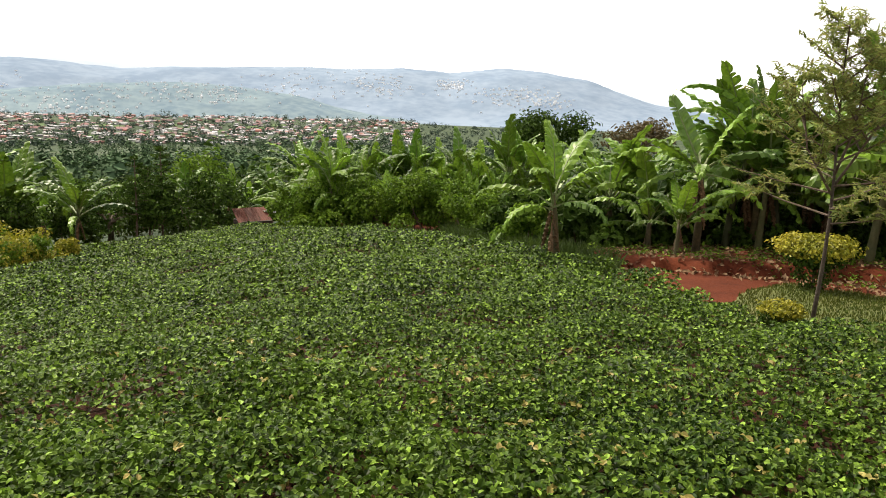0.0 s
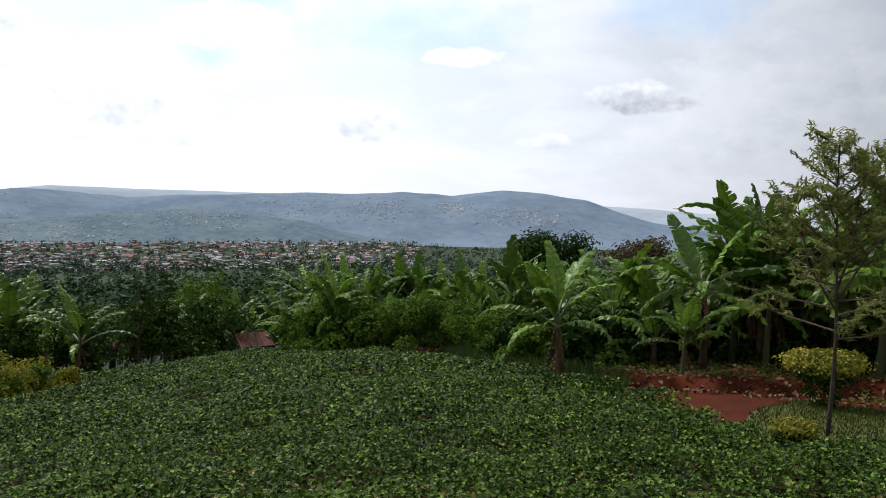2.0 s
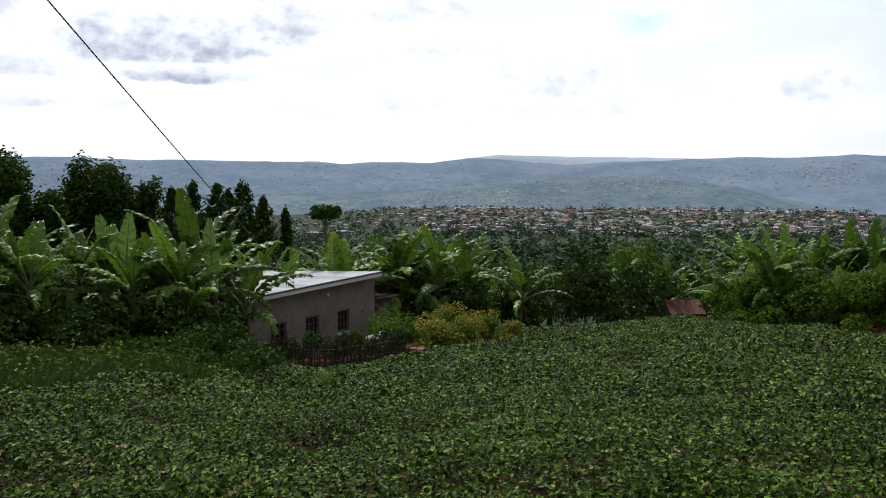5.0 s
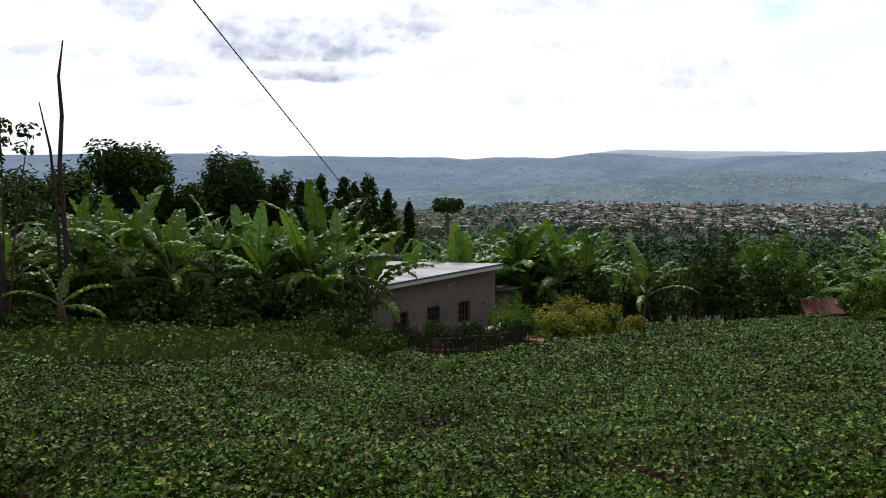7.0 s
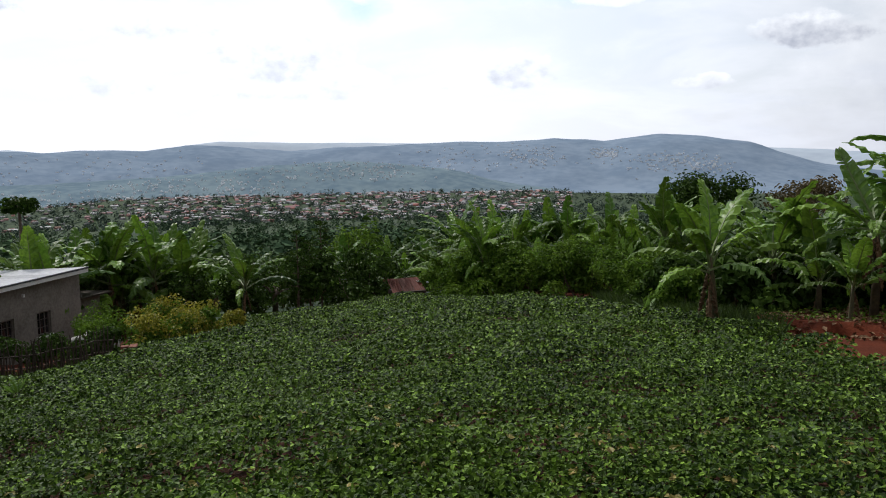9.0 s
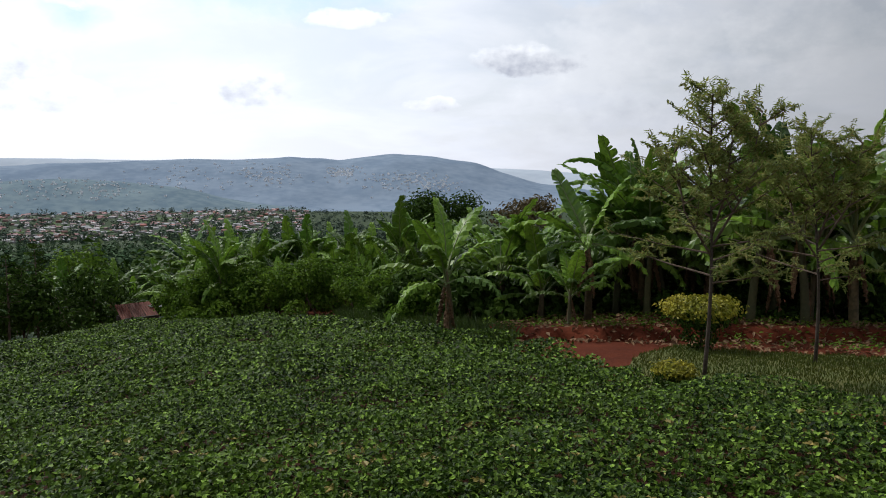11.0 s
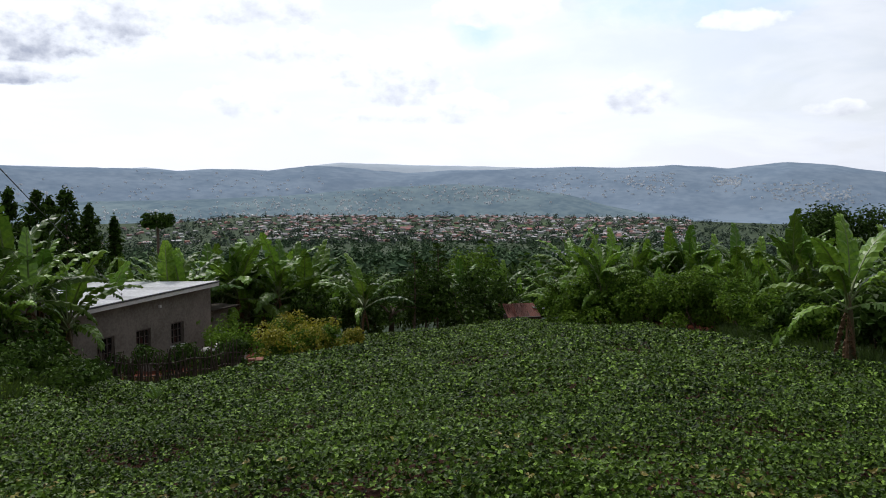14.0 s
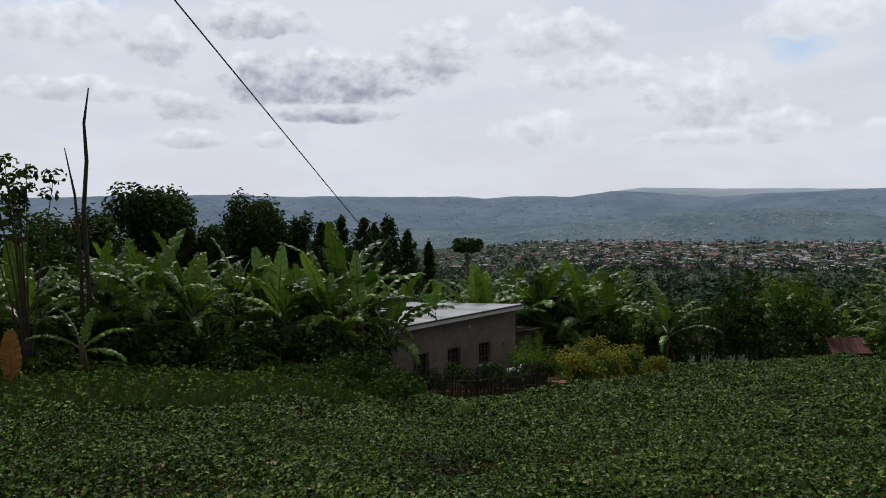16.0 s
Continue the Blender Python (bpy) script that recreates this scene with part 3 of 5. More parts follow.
for ob, (az, d) in zip(BANANAS, homes):
    x, y = P(az, d)
    ob.matrix_basis = pose(x, y, gz(x, y), 0, 0, 40) @ Matrix.Scale(0.88 if az < 5 else 1.0, 4)
# groves: azimuth range, distance range, count, scale range, kinds
for az0, az1, d0, d1, n, s0, s1, kinds in (
        (14, 31, 22, 32, 34, 0.95, 1.2, (0, 2, 4, 4)), (5.5, 14, 22.5, 34, 28, 0.65, 0.9, (1, 2, 2, 3)), (-14.5, 4, 34.5, 46, 90, 0.9, 1.22, (0, 3, 3, 3)),
        (-40.5, -31, 38, 50, 30, 1.1, 1.4, (1, 2, 4)), (-48, -40, 36, 52, 22, 0.95, 1.25, (1, 2, 4)), (-30, -14, 44, 58, 14, 0.7, 0.95, (1, 2, 4)),
        (-75, -50, 23, 38, 60, 0.65, 0.92, (0, 1, 2, 4))):
    for k in range(n):
        az, d = az0 + (az1 - az0) * (k + rng.uniform(0, 1)) / n, rng.uniform(d0, d1)
        put(BANANAS[int(rng.choice(kinds))], az, d, rng.uniform(s0, s1))
# single plants that stand out of the groves
for k, az, d, s in ((2, -46.6, 25.4, 0.95), (2, -51.8, 25.6, 0.95), (4, -50.5, 27.5, 1.15), (0, -48.4, 27.0, 1.1), (1, -59.5, 22.5, 0.95), (2, -62.5, 23.0, 0.95), (2, -28.0, 36.5, 1.0), (1, 11.9, 18.6, 0.7), (4, 17.0, 21.5, 1.05), (4, 23.5, 20.5, 1.25), (0, 26.8, 20.5, 1.3), (2, 21.0, 22.5, 1.25), (0, 29.5, 21.0, 1.3), (2, 7.5, 22.0, 0.9)):
    put(BANANAS[k], az, d, s)


def posed_banana(label, az, d, stem_h, spec, seed, dry=2):
    """A plant whose leaves are set one by one: turn (0 right, 180 left, 90 away), rise, droop, length, droop of the blade, and for a young upright leaf its lean to the side."""
    x, y = P(az, d)
    ob = thing("banana_plant", label, "banana plant", "banana grove", pose(x, y, gz(x, y), 0, 0, -az))
    part("pseudostem", smooth(mesh("pseudostem", *tube([(0, 0, -0.1), (0.04, 0, stem_h * 0.5), (0, 0, stem_h)], [0.10, 0.085, 0.05], 8), STEM)), ob)
    for k, (turn, rise, droop, ln, hang, tip) in enumerate(spec):
        me = banana_leaf(ln, 0.25 * ln if ln < 2.1 else 0.52, radians(rise), radians(droop), seed + k, 0.3 if tip is False else 0.08, hang=hang)
        if tip is not False:
            me.materials[0] = BLADE_NEW
        part("leaf", me, ob, "" if tip is False else "pale green young leaf", m=pose(0, 0, stem_h - 0.1 - 0.02 * k, 0, 0 if tip is False else tip, 0) @ pose(0, 0, 0, 0, 0, turn) @ pose(0, 0, 0, 12 * math.sin(seed + k * 2.0) if tip is False else 0, 0, 0))
    for k in range(dry):
        part("dry_leaf", DRY_MESH[k % 2], ob, "withered brown hanging leaf", m=pose(0, 0, stem_h - 0.2, 0, 0, 77 * k + seed))
    return ob


posed_banana("tall banana plant with curled dark leaf tips", 16.6, 22.0, 3.1, [(180, 66, 95, 2.6, 0.7, False), (172, 92, 30, 1.9, 0.9, False), (188, 45, 70, 2.2, 0.6, False), (0, 62, 60, 2.3, 0.4, False), (15, 35, 75, 2.1, 0.6, False),
             (90, 60, 50, 2.0, 0.3, False), (265, 50, 80, 2.0, 0.5, False), (200, 20, 75, 2.0, 0.6, False), (-30, 75, 40, 2.2, 0.3, False), (160, 5, 60, 1.7, 0.8, False)], 1200)
posed_banana("slender banana plant with one upright bright leaf", 13.1, 19.6, 2.35, [(90, 84, 10, 1.8, 0.2, -26), (180, 34, 75, 2.0, 0.55, False), (0, 38, 80, 1.9, 0.55, False), (12, 66, 30, 1.9, 0.3, False), (195, 5, 70, 1.6, 0.7, False),
             (-15, -5, 60, 1.6, 0.7, False), (90, 50, 50, 1.8, 0.3, False), (270, 30, 75, 1.6, 0.6, False), (215, 50, 60, 1.8, 0.4, False)], 1230, 3)
posed_banana("bushy banana plant with two upright bright leaves", -54.4, 24.5, 1.5, [(90, 84, 10, 2.2, 0.15, -16), (95, 86, 12, 2.2, 0.15, 6), (178, 52, 45, 2.0, 0.3, False), (0, 45, 70, 1.9, 0.5, False), (185, 25, 70, 1.9, 0.6, False),
             (20, 70, 35, 2.0, 0.3, False), (-10, 12, 70, 1.8, 0.7, False), (270, 40, 70, 1.7, 0.5, False)], 1260)
posed_banana("banana plant with a broad bright young leaf", -48.9, 24.3, 2.05, [(90, 88, 8, 1.85, 0.1, -1), (180, 60, 50, 1.9, 0.4, False), (180, 30, 75, 2.0, 0.6, False), (0, 40, 75, 2.1, 0.6, False), (10, 65, 45, 1.9, 0.3, False),
             (-5, 5, 75, 1.9, 0.8, False), (200, 0, 70, 1.8, 0.8, False), (270, 35, 80, 1.6, 0.6, False), (60, 55, 60, 1.9, 0.3, False)], 1290, 4)
posed_banana("small young banana plant among weeds", -66.6, 19.6, 0.85, [(150, 70, 40, 1.1, 0.3, False), (185, 40, 70, 1.2, 0.5, False), (0, 45, 70, 1.2, 0.5, False), (60, 75, 30, 1.0, 0.2, False), (-30, 15, 70, 1.1, 0.6, False)], 1320, 0)
# suckers in the field
SUCKER = banana("small pale banana sucker sprouting in the field", 0.12, 3, 120, 0.2, dry=0)
x, y = P(-41.6, 17.0)
SUCKER.matrix_basis = pose(x, y, gz(x, y) + 0.22, 0, 0, 20)
for k in range(3):
    part("leaf", NEW_MESH[k % 2], SUCKER, m=pose(0, 0, 0, 0, 18 + 12 * k, 130 * k) @ Matrix.Scale(0.24, 4))
put(SUCKER, -15.0, 21.0, 0.8, dz=0.15)
put(SUCKER, -0.5, 22.5, 1.0, dz=0.15)

# ---- bushes, thickets and trees ----


def bush(name, label, category, blobs, count, size, mat, seed, az, d, group="", dz=0.0, detail=1, turn=0.0, trunk=None, wide=0.55):
    """A thing of leaves on short stems; blobs are about its own base."""
    r = np.random.default_rng(seed)
    x, y = P(az, d)
    ob = thing(name, label, category, group, pose(x, y, gz(x, y) + dz, 0, 0, -az + turn))
    v, f = cloud(blobs, count, size, size * wide, r, detail=detail, inner=0.25 if trunk else 0.55, loose=0.11 if trunk else 0.12)
    part("crown" if trunk else "foliage", mesh("foliage", v, f, mat), ob)
    stems = []
    for k in range(4):
        bx, by, bz, rx, ry, rz = blobs[int(r.integers(len(blobs)))]
        stems.append(tube([(bx * 0.4, by * 0.4, -0.15), (bx * 0.8, by * 0.8, bz * 0.5), (bx, by, bz + rz * 0.4)], [0.03, 0.022, 0.01], 5))
    if not trunk:
        for st in stems:
            part("stem", mesh("stem", *st, BARK), ob)
    else:
        h, rad = trunk
        part("trunk", smooth(mesh("trunk", *tube([(0, 0, -0.3), (0.05, 0.03, h * 0.4), (-0.04, 0.0, h * 0.8), (0, 0, h * 1.15)], [rad * 1.3, rad, rad * 0.75, rad * 0.3], 8), BARK)), ob)
        for bx, by, bz, rx, ry, rz in blobs[:6]:
            part("limb", mesh("limb", *tube([(0, 0, h * 0.7), (bx * 0.5, by * 0.5, h * 0.6 + bz * 0.4), (bx, by, bz)], [rad * 0.5, rad * 0.35, rad * 0.12], 5), BARK), ob)
    return ob


def lumps(w, h, z0, n, seed, depth=None):
    """n rounded lumps filling a crown of width w, height h, from z0 up."""
    r = np.random.default_rng(seed)
    out = []
    for k in range(n):
        a, q = r.uniform(0, 6.28), math.sqrt(r.uniform(0, 1)) * 0.80
        s = r.uniform(0.22, 0.42)
        zz = r.uniform(0.18, 0.82)
        q *= 1.12 - 0.72 * zz
        out.append((math.cos(a) * q * w * 0.75, math.sin(a) * q * (depth or w) * 0.75, z0 + h * zz, w * s * 0.62, (depth or w) * s * 0.62, h * s * 0.6))
    return out


# climbing bean thicket along the far end of the field
for k, (az, d, w, h) in enumerate(((-14.0, 36.0, 2.6, 1.9), (-12.0, 35.0, 3.0, 2.3), (-9.6, 34.0, 3.2, 2.4), (-7.0, 33.0, 3.2, 2.5), (-4.4, 32.0, 3.0, 2.4), (-2.0, 30.0, 2.9, 2.2), (0.2, 27.0, 2.4, 1.6), (2.2, 24.0, 1.8, 1.3))):
    bush("thicket", "tangled green climbing bean thicket beside the field", "bush", lumps(w, h, 0.0, 15, 300 + k), 3600, 0.14, LEAF_MID, 310 + k, az, d, "thickets at the field's end")
# dark undergrowth in the groves
for k, (az, d, w, h) in enumerate([(az, 27 + 3 * math.sin(az), 3.4, 2.3) for az in np.arange(6.5, 32, 3.0)] + [(5.6, 21.0, 2.4, 1.6), (7.8, 22.5, 2.4, 1.6), (2.5, 26.0, 2.6, 1.8)] + [(az, 28.5 + 2 * math.sin(az), 3.4, 2.2) for az in np.arange(-73, -49, 3.4)]
                                  + [(az, 41 + math.sin(az), 4.2, 3.0) for az in np.arange(-41, -13, 4.2) if not -19 < az < -14] + [(az, 42, 4.0, 2.6) for az in np.arange(-11, 5, 4.2)]):
    bush("undergrowth", "dark leafy undergrowth beneath the banana plants", "bush", lumps(w, h, 0.0, 9, 330 + k), 1300, 0.24, LEAF_DARK, 340 + k, float(az), float(d), "undergrowth in the groves")
for k, az in enumerate(np.arange(-73, -50.5, 1.7)):
    bush("undergrowth", "dark leafy weeds in front of the banana plants", "bush", lumps(2.6, 1.0 + 0.5 * math.sin(k * 2.1), -0.1, 9, 370 + k), 1100, 0.17, LEAF_DARK, 380 + k, float(az), 22.6 + 1.2 * math.sin(k * 1.7), "undergrowth in the groves")
for k, az in enumerate(np.arange(6.0, 33, 2.0)):
    bush("undergrowth", "dark leafy undergrowth beneath the banana plants", "bush", lumps(2.4, 1.5 + 0.5 * math.sin(k * 2.7), 0.0, 9, 1400 + k), 1000, 0.20, LEAF_DARK, 1420 + k, float(az), 23.6 + 0.8 * math.sin(k * 1.9), "undergrowth in the groves")
# the weedy mound beside the fence
bush("weed_mound", "rough green weeds on a mound beside the fence", "bush", lumps(2.4, 1.4, -0.2, 12, 400), 3000, 0.13, LEAF_DARK, 401, -48.4, 20.5)
bush("weed_mound", "low rough weeds at the field's edge", "bush", lumps(3.2, 0.7, -0.2, 10, 402), 2600, 0.13, LEAF_DARK, 403, -51.0, 18.5)
bush("shrub", "dark bronze-tinged shrub beside the fence", "bush", lumps(1.2, 0.9, 0.0, 6, 404), 900, 0.12, LEAF_RED, 405, -47.4, 21.8)
for k, (az, d, w, h) in enumerate(((-42.8, 25.2, 1.3, 1.2), (-40.4, 25.6, 1.5, 1.1), (-38.0, 25.8, 1.4, 1.0), (-36.6, 26.0, 1.2, 1.0))):
    bush("shrub", "dark overgrown shrub behind the stick fence", "bush", lumps(w, h, 0.0, 7, 410 + k), 900, 0.12, LEAF_DARK, 420 + k, az, d, "shrubs behind the fence")
# hedges by the house
for k, (az, d, w, h, mt, lb) in enumerate(((-34.0, 26.5, 1.5, 1.25, LEAF_GOLD, "golden-yellow hedge bush beside the field"), (-32.3, 27.6, 1.7, 1.35, LEAF_GOLD, "golden-yellow hedge bush in full leaf"),
                                           (-30.7, 29.0, 1.6, 1.3, LEAF_GOLD, "yellow-green hedge bush at the field's edge"), (-36.6, 27.6, 1.9, 1.35, LEAF_MID, "clipped green hedge beside the house"),
                                           (-33.2, 30.5, 1.8, 1.7, LEAF_GOLD, "taller golden hedge bush behind the others"), (-37.4, 31.0, 1.3, 1.6, LEAF_MID, "pale green shrub near the house corner"), (-28.9, 31.5, 1.0, 0.7, LEAF_GOLD, "small golden bush at the hedge's end"))):
    ob = bush("hedge_bush", lb, "hedge", lumps(w, h, 0.12, 10, 430 + k), 950, 0.10, mt, 440 + k, az, d, "hedge by the house")
    r = np.random.default_rng(450 + k)
    part("inner_foliage", mesh("inner_foliage", *cloud(lumps(w * 0.98, h * 0.88, 0.0, 11, 460 + k), 1500, 0.11, 0.07, r), LEAF_MID), ob, "darker green inner leaves")

# clipped bushes on the lawn
ob = bush("topiary_bush", "clipped mushroom-shaped bush with yellow-green top", "bush", [(0, 0, 0.84, 0.72, 0.72, 0.22), (0.25, 0.1, 0.88, 0.42, 0.42, 0.2), (-0.3, 0, 0.86, 0.42, 0.42, 0.2)], 3000, 0.075, LEAF_GOLD, 470, 20.5, 16.3)
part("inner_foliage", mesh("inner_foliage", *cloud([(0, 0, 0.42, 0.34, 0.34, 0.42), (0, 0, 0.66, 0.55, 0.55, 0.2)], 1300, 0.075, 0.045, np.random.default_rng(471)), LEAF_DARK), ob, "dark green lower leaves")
ob = bush("low_bush", "small clipped yellow-green bush on the lawn", "bush", [(0, 0, 0.30, 0.28, 0.26, 0.13), (0.12, 0, 0.28, 0.2, 0.2, 0.12)], 900, 0.055, LEAF_GOLD, 472, 18.8, 11.6)
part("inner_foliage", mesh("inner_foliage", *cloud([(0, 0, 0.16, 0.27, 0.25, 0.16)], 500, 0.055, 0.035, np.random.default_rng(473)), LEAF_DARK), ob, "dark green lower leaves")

# trees that rise over the groves
for k, (nm, lb, az, d, top, w, h, mt, n, sz) in enumerate((
        ("round_tree", "round dense dark green tree behind the bananas", 3.4, 56, -0.8, 5.6, 4.6, LEAF_DARK, 7500, 0.24), ("bronze_tree", "brownish sparse tree among the bananas", 9.0, 50, -1.2, 3.6, 2.6, LEAF_RED, 1300, 0.26),
        ("broadleaf_tree", "broad dark tree on the skyline", -62.0, 66, 1.75, 6.8, 8.0, LEAF_DARK, 9500, 0.40), ("broadleaf_tree", "dark leafy tree standing against the sky", -55.9, 68, 1.4, 6.0, 8.0, LEAF_DARK, 9000, 0.38),
        ("broadleaf_tree", "slim dark tree with ragged crown", -52.8, 70, 0.1, 2.6, 6.0, LEAF_DARK, 3200, 0.34), ("broadleaf_tree", "dark tree between two taller ones", -58.9, 66, -0.8, 4.6, 6.0, LEAF_DARK, 4200, 0.38),
        ("broadleaf_tree", "dark tree behind the banana grove", -66.5, 60, 0.3, 6.4, 7.5, LEAF_DARK, 5200, 0.38), ("broadleaf_tree", "dark tree behind the banana grove", -71.0, 55, 0.5, 7.0, 8.0, LEAF_DARK, 5200, 0.38),
        ("broadleaf_tree", "yellow-green tree beyond the field", -20.9, 62, -3.9, 4.2, 4.4, LEAF_MID, 1500, 0.3), ("broadleaf_tree", "rounded dark tree beyond the field", -26.0, 44, -5.6, 3.4, 3.0, LEAF_DARK, 1500, 0.24),
        ("bronze_bush", "dark bush with reddish leaves beyond the field", -19.9, 42, -7.0, 3.0, 2.2, LEAF_DARK, 1600, 0.2))):
    x, y = P(az, d)
    g0 = gz(x, y)
    H = d * math.tan(radians(top)) - g0
    bush(nm, lb, "tree", lumps(w * 1.1, h * 1.1, H - h * 1.08, 20, 500 + k), n, sz, mt, 520 + k, az, d, trunk=(max(0.6, H - h * 0.7), 0.10 + 0.012 * H))


def tiered_tree(label, az, d, height, seed, mat, radius=0.8):
    """A slim young tree with level tiers of small leaves."""
    r = np.random.default_rng(seed)
    x, y = P(az, d)
    ob = thing("slim_tree", label, "tree", "slim trees", pose(x, y, gz(x, y), 0, 0, 0))
    part("trunk", mesh("trunk", *tube([(0, 0, -0.2), (0.04, 0, height * 0.5), (0, 0.03, height)], [0.06, 0.045, 0.015], 6), BARK), ob)
    blobs = []
    for k in range(9):
        z = height * (0.35 + 0.65 * k / 8)
        for q in range(3):
            a = r.uniform(0, 6.28)
            w = radius * (1.1 - 0.6 * k / 8)
            blobs.append((math.cos(a) * w * 0.6, math.sin(a) * w * 0.6, z, w * 0.5, w * 0.5, 0.10))
            part("limb", mesh("limb", *tube([(0, 0, z - 0.1), (math.cos(a) * w, math.sin(a) * w, z)], [0.02, 0.006], 4), BARK), ob)
    part("crown", mesh("crown", *cloud(blobs, 900, 0.17, 0.09, r), mat), ob)
    return ob


def spire_tree(label, az, d, top, width, seed):
    """A pointed tree: a straight trunk with short rising limbs, each clothed in its own clump of leaves."""
    r = np.random.default_rng(seed)
    x, y = P(az, d)
    H = d * math.tan(radians(top)) - gz(x, y)
    ob = thing("spire_tree", label, "tree", "pointed trees", pose(x, y, gz(x, y), 0, 0, 0))
    part("trunk", mesh("trunk", *tube([(0, 0, -0.2), (0.05, 0, H * 0.5), (0, 0, H)], [0.14, 0.09, 0.02], 6), BARK), ob)
    for k in range(44):
        u = 0.30 + 0.70 * k / 43
        a, w = k * 2.4 + r.uniform(-0.4, 0.4), width * 1.7 * (1.05 - u) * r.uniform(0.5, 1.3) + 0.06
        p0, p1 = (0, 0, H * u - 0.3), (math.cos(a) * w, math.sin(a) * w, H * u + 0.1)
        limb = part("limb", mesh("limb", *tube([p0, p1], [0.03, 0.01], 4), BARK), ob)
        part("foliage", mesh("foliage", *cloud([(p1[0] * 0.75, p1[1] * 0.75, p1[2], 0.55 * w + 0.06, 0.55 * w + 0.06, 0.34)], 44, 0.38, 0.18, r, lift=0.4, inner=0.1, loose=0.4), LEAF_DARK), limb)
    return ob


for k, (az, d, top, w) in enumerate(((-46.7, 66, -0.55, 2.3), (-45.4, 67, -1.5, 1.9), (-48.4, 66, -0.6, 2.2), (-49.9, 68, -0.45, 2.0), (-47.6, 69, -1.0, 2.2), (-51.2, 67, -0.9, 2.0), (-43.9, 70, -2.2, 1.0))):
    spire_tree("pointed dark tree rising above the bananas", az, d, top, w, 580 + k)
for k, (az, d, h) in enumerate(((-24.4, 40, 3.8), (-22.8, 41, 4.2), (-23.6, 42, 3.4))):
    tiered_tree("slim dark tree with tiered sparse leaves", az, d, h, 560 + k, LEAF_DARK)

# papaya
x, y = P(-41.3, 50)
H = 50 * math.tan(radians(-2.05)) - gz(x, y)
ob = thing("papaya_tree", "slender papaya tree with a small umbrella crown", "tree", m=pose(x, y, gz(x, y)))
part("trunk", smooth(mesh("trunk", *tube([(0, 0, -0.2), (0.05, 0, H * 0.5), (0, 0, H)], [0.13, 0.10, 0.07], 7), BARK)), ob)
for k in range(11):
    a, r = k * 0.571, np.random.default_rng(570 + k)
    c, s = math.cos(a), math.sin(a)
    part("leaf_stalk", mesh("leaf_stalk", *tube([(0, 0, H - 0.05), (c * 0.3, s * 0.3, H + 0.18), (c * 0.55, s * 0.55, H + 0.1)], [0.02, 0.015, 0.01], 4), STALK), ob)
    part("leaf", mesh("leaf", *cloud([(c * 0.62, s * 0.62, H - 0.12, 0.34, 0.34, 0.42)], 46, 0.28, 0.14, r), LEAF_DARK), ob)


def grevillea(label, az, d, height, seed, lean):
    """A young silky-oak: thin leaning trunk, rising limbs and feathery leaves."""
    r = np.random.default_rng(seed)
    x, y = P(az, d)
    ob = thing("grevillea_tree", label, "tree", "young trees on the lawn", pose(x, y, gz(x, y), 0, 0, -az))

    def axis(t):
        return np.array([lean * t ** 1.2 + 0.05 * math.sin(t * 5), 0.06 * math.sin(t * 4), height * t])
    part("trunk", smooth(mesh("trunk", *tube([tuple(axis(t) - np.array([0, 0, 0.1 * (t == 0)])) for t in np.linspace(0, 1, 9)], [0.034 * (1 - 0.85 * t) for t in np.linspace(0, 1, 9)], 7), STICK)), ob)
    limbs = []
    for k in range(26):
        t = 0.36 + 0.62 * k / 25
        a = k * 2.4 + r.uniform(-0.3, 0.3)
        ln = 1.15 * (1.15 - 0.95 * max(0, t - 0.45) / 0.55) * r.uniform(0.6, 1.1)
        limbs.append((axis(t), a, ln, 0.25 if t < 0.55 else 0.8))
    # steep leaders that fork from the trunk
    for t0, off, top in ((0.48, 0.62, 0.93), (0.45, -0.50, 0.80), (0.52, 0.25, 0.86)):
        p0 = axis(t0)
        p1 = np.array([p0[0] + off, p0[1] + 0.3 * off, height * top])
        pm = p0 * 0.5 + p1 * 0.5 + np.array([off * 0.22, 0, -0.1])
        part("leader", smooth(mesh("leader", *tube([tuple(p0), tuple(pm), tuple(p1)], [0.02, 0.014, 0.005], 6), BARK)), ob)
        for k in range(9):
            u = 0.3 + 0.7 * k / 8
            limbs.append((pm + (p1 - pm) * (u * 2 - 1) if u > 0.5 else p0 + (pm - p0) * u * 2, k * 2.4 + off * 3, 0.55 * (1.25 - u) + 0.12, 0.8))
    for p0, a, ln, rise in limbs:
        p1 = p0 + np.array([math.cos(a) * ln * 0.5, math.sin(a) * ln * 0.5, ln * rise * 0.35])
        p2 = p0 + np.array([math.cos(a) * ln, math.sin(a) * ln, ln * rise * 0.8])
        limb = part("limb", mesh("limb", *tube([tuple(p0), tuple(p1), tuple(p2)], [0.016, 0.011, 0.004], 5), BARK), ob)
        # feathery leaves: narrow leaflets in rows along short stalks
        C, Nn = [], []
        for q in range(10):
            u = r.uniform(0.25, 1.05)
            b = p0 + (p2 - p0) * u + r.normal(size=3) * 0.03
            dr = unit(np.array([math.cos(a), math.sin(a), rise]) + r.normal(size=3) * 0.75)
            for w in np.linspace(0.03, 0.24, 7):
                for sd in (-1, 1):
                    side = unit(np.cross(dr, np.array([0.1, 0.2, 1.0])))
                    C.append(b + dr * w + side * sd * 0.035 * (1.2 - w * 2))
                    Nn.append(np.array([0, 0, 1.0]) + r.normal(size=3) * 0.6)
        v, f = leaves(np.array(C), np.array(Nn), 0.12, 0.028, r, detail=0)
        part("foliage", mesh("foliage", v, f, LEAF_LIGHT), limb)
    return ob


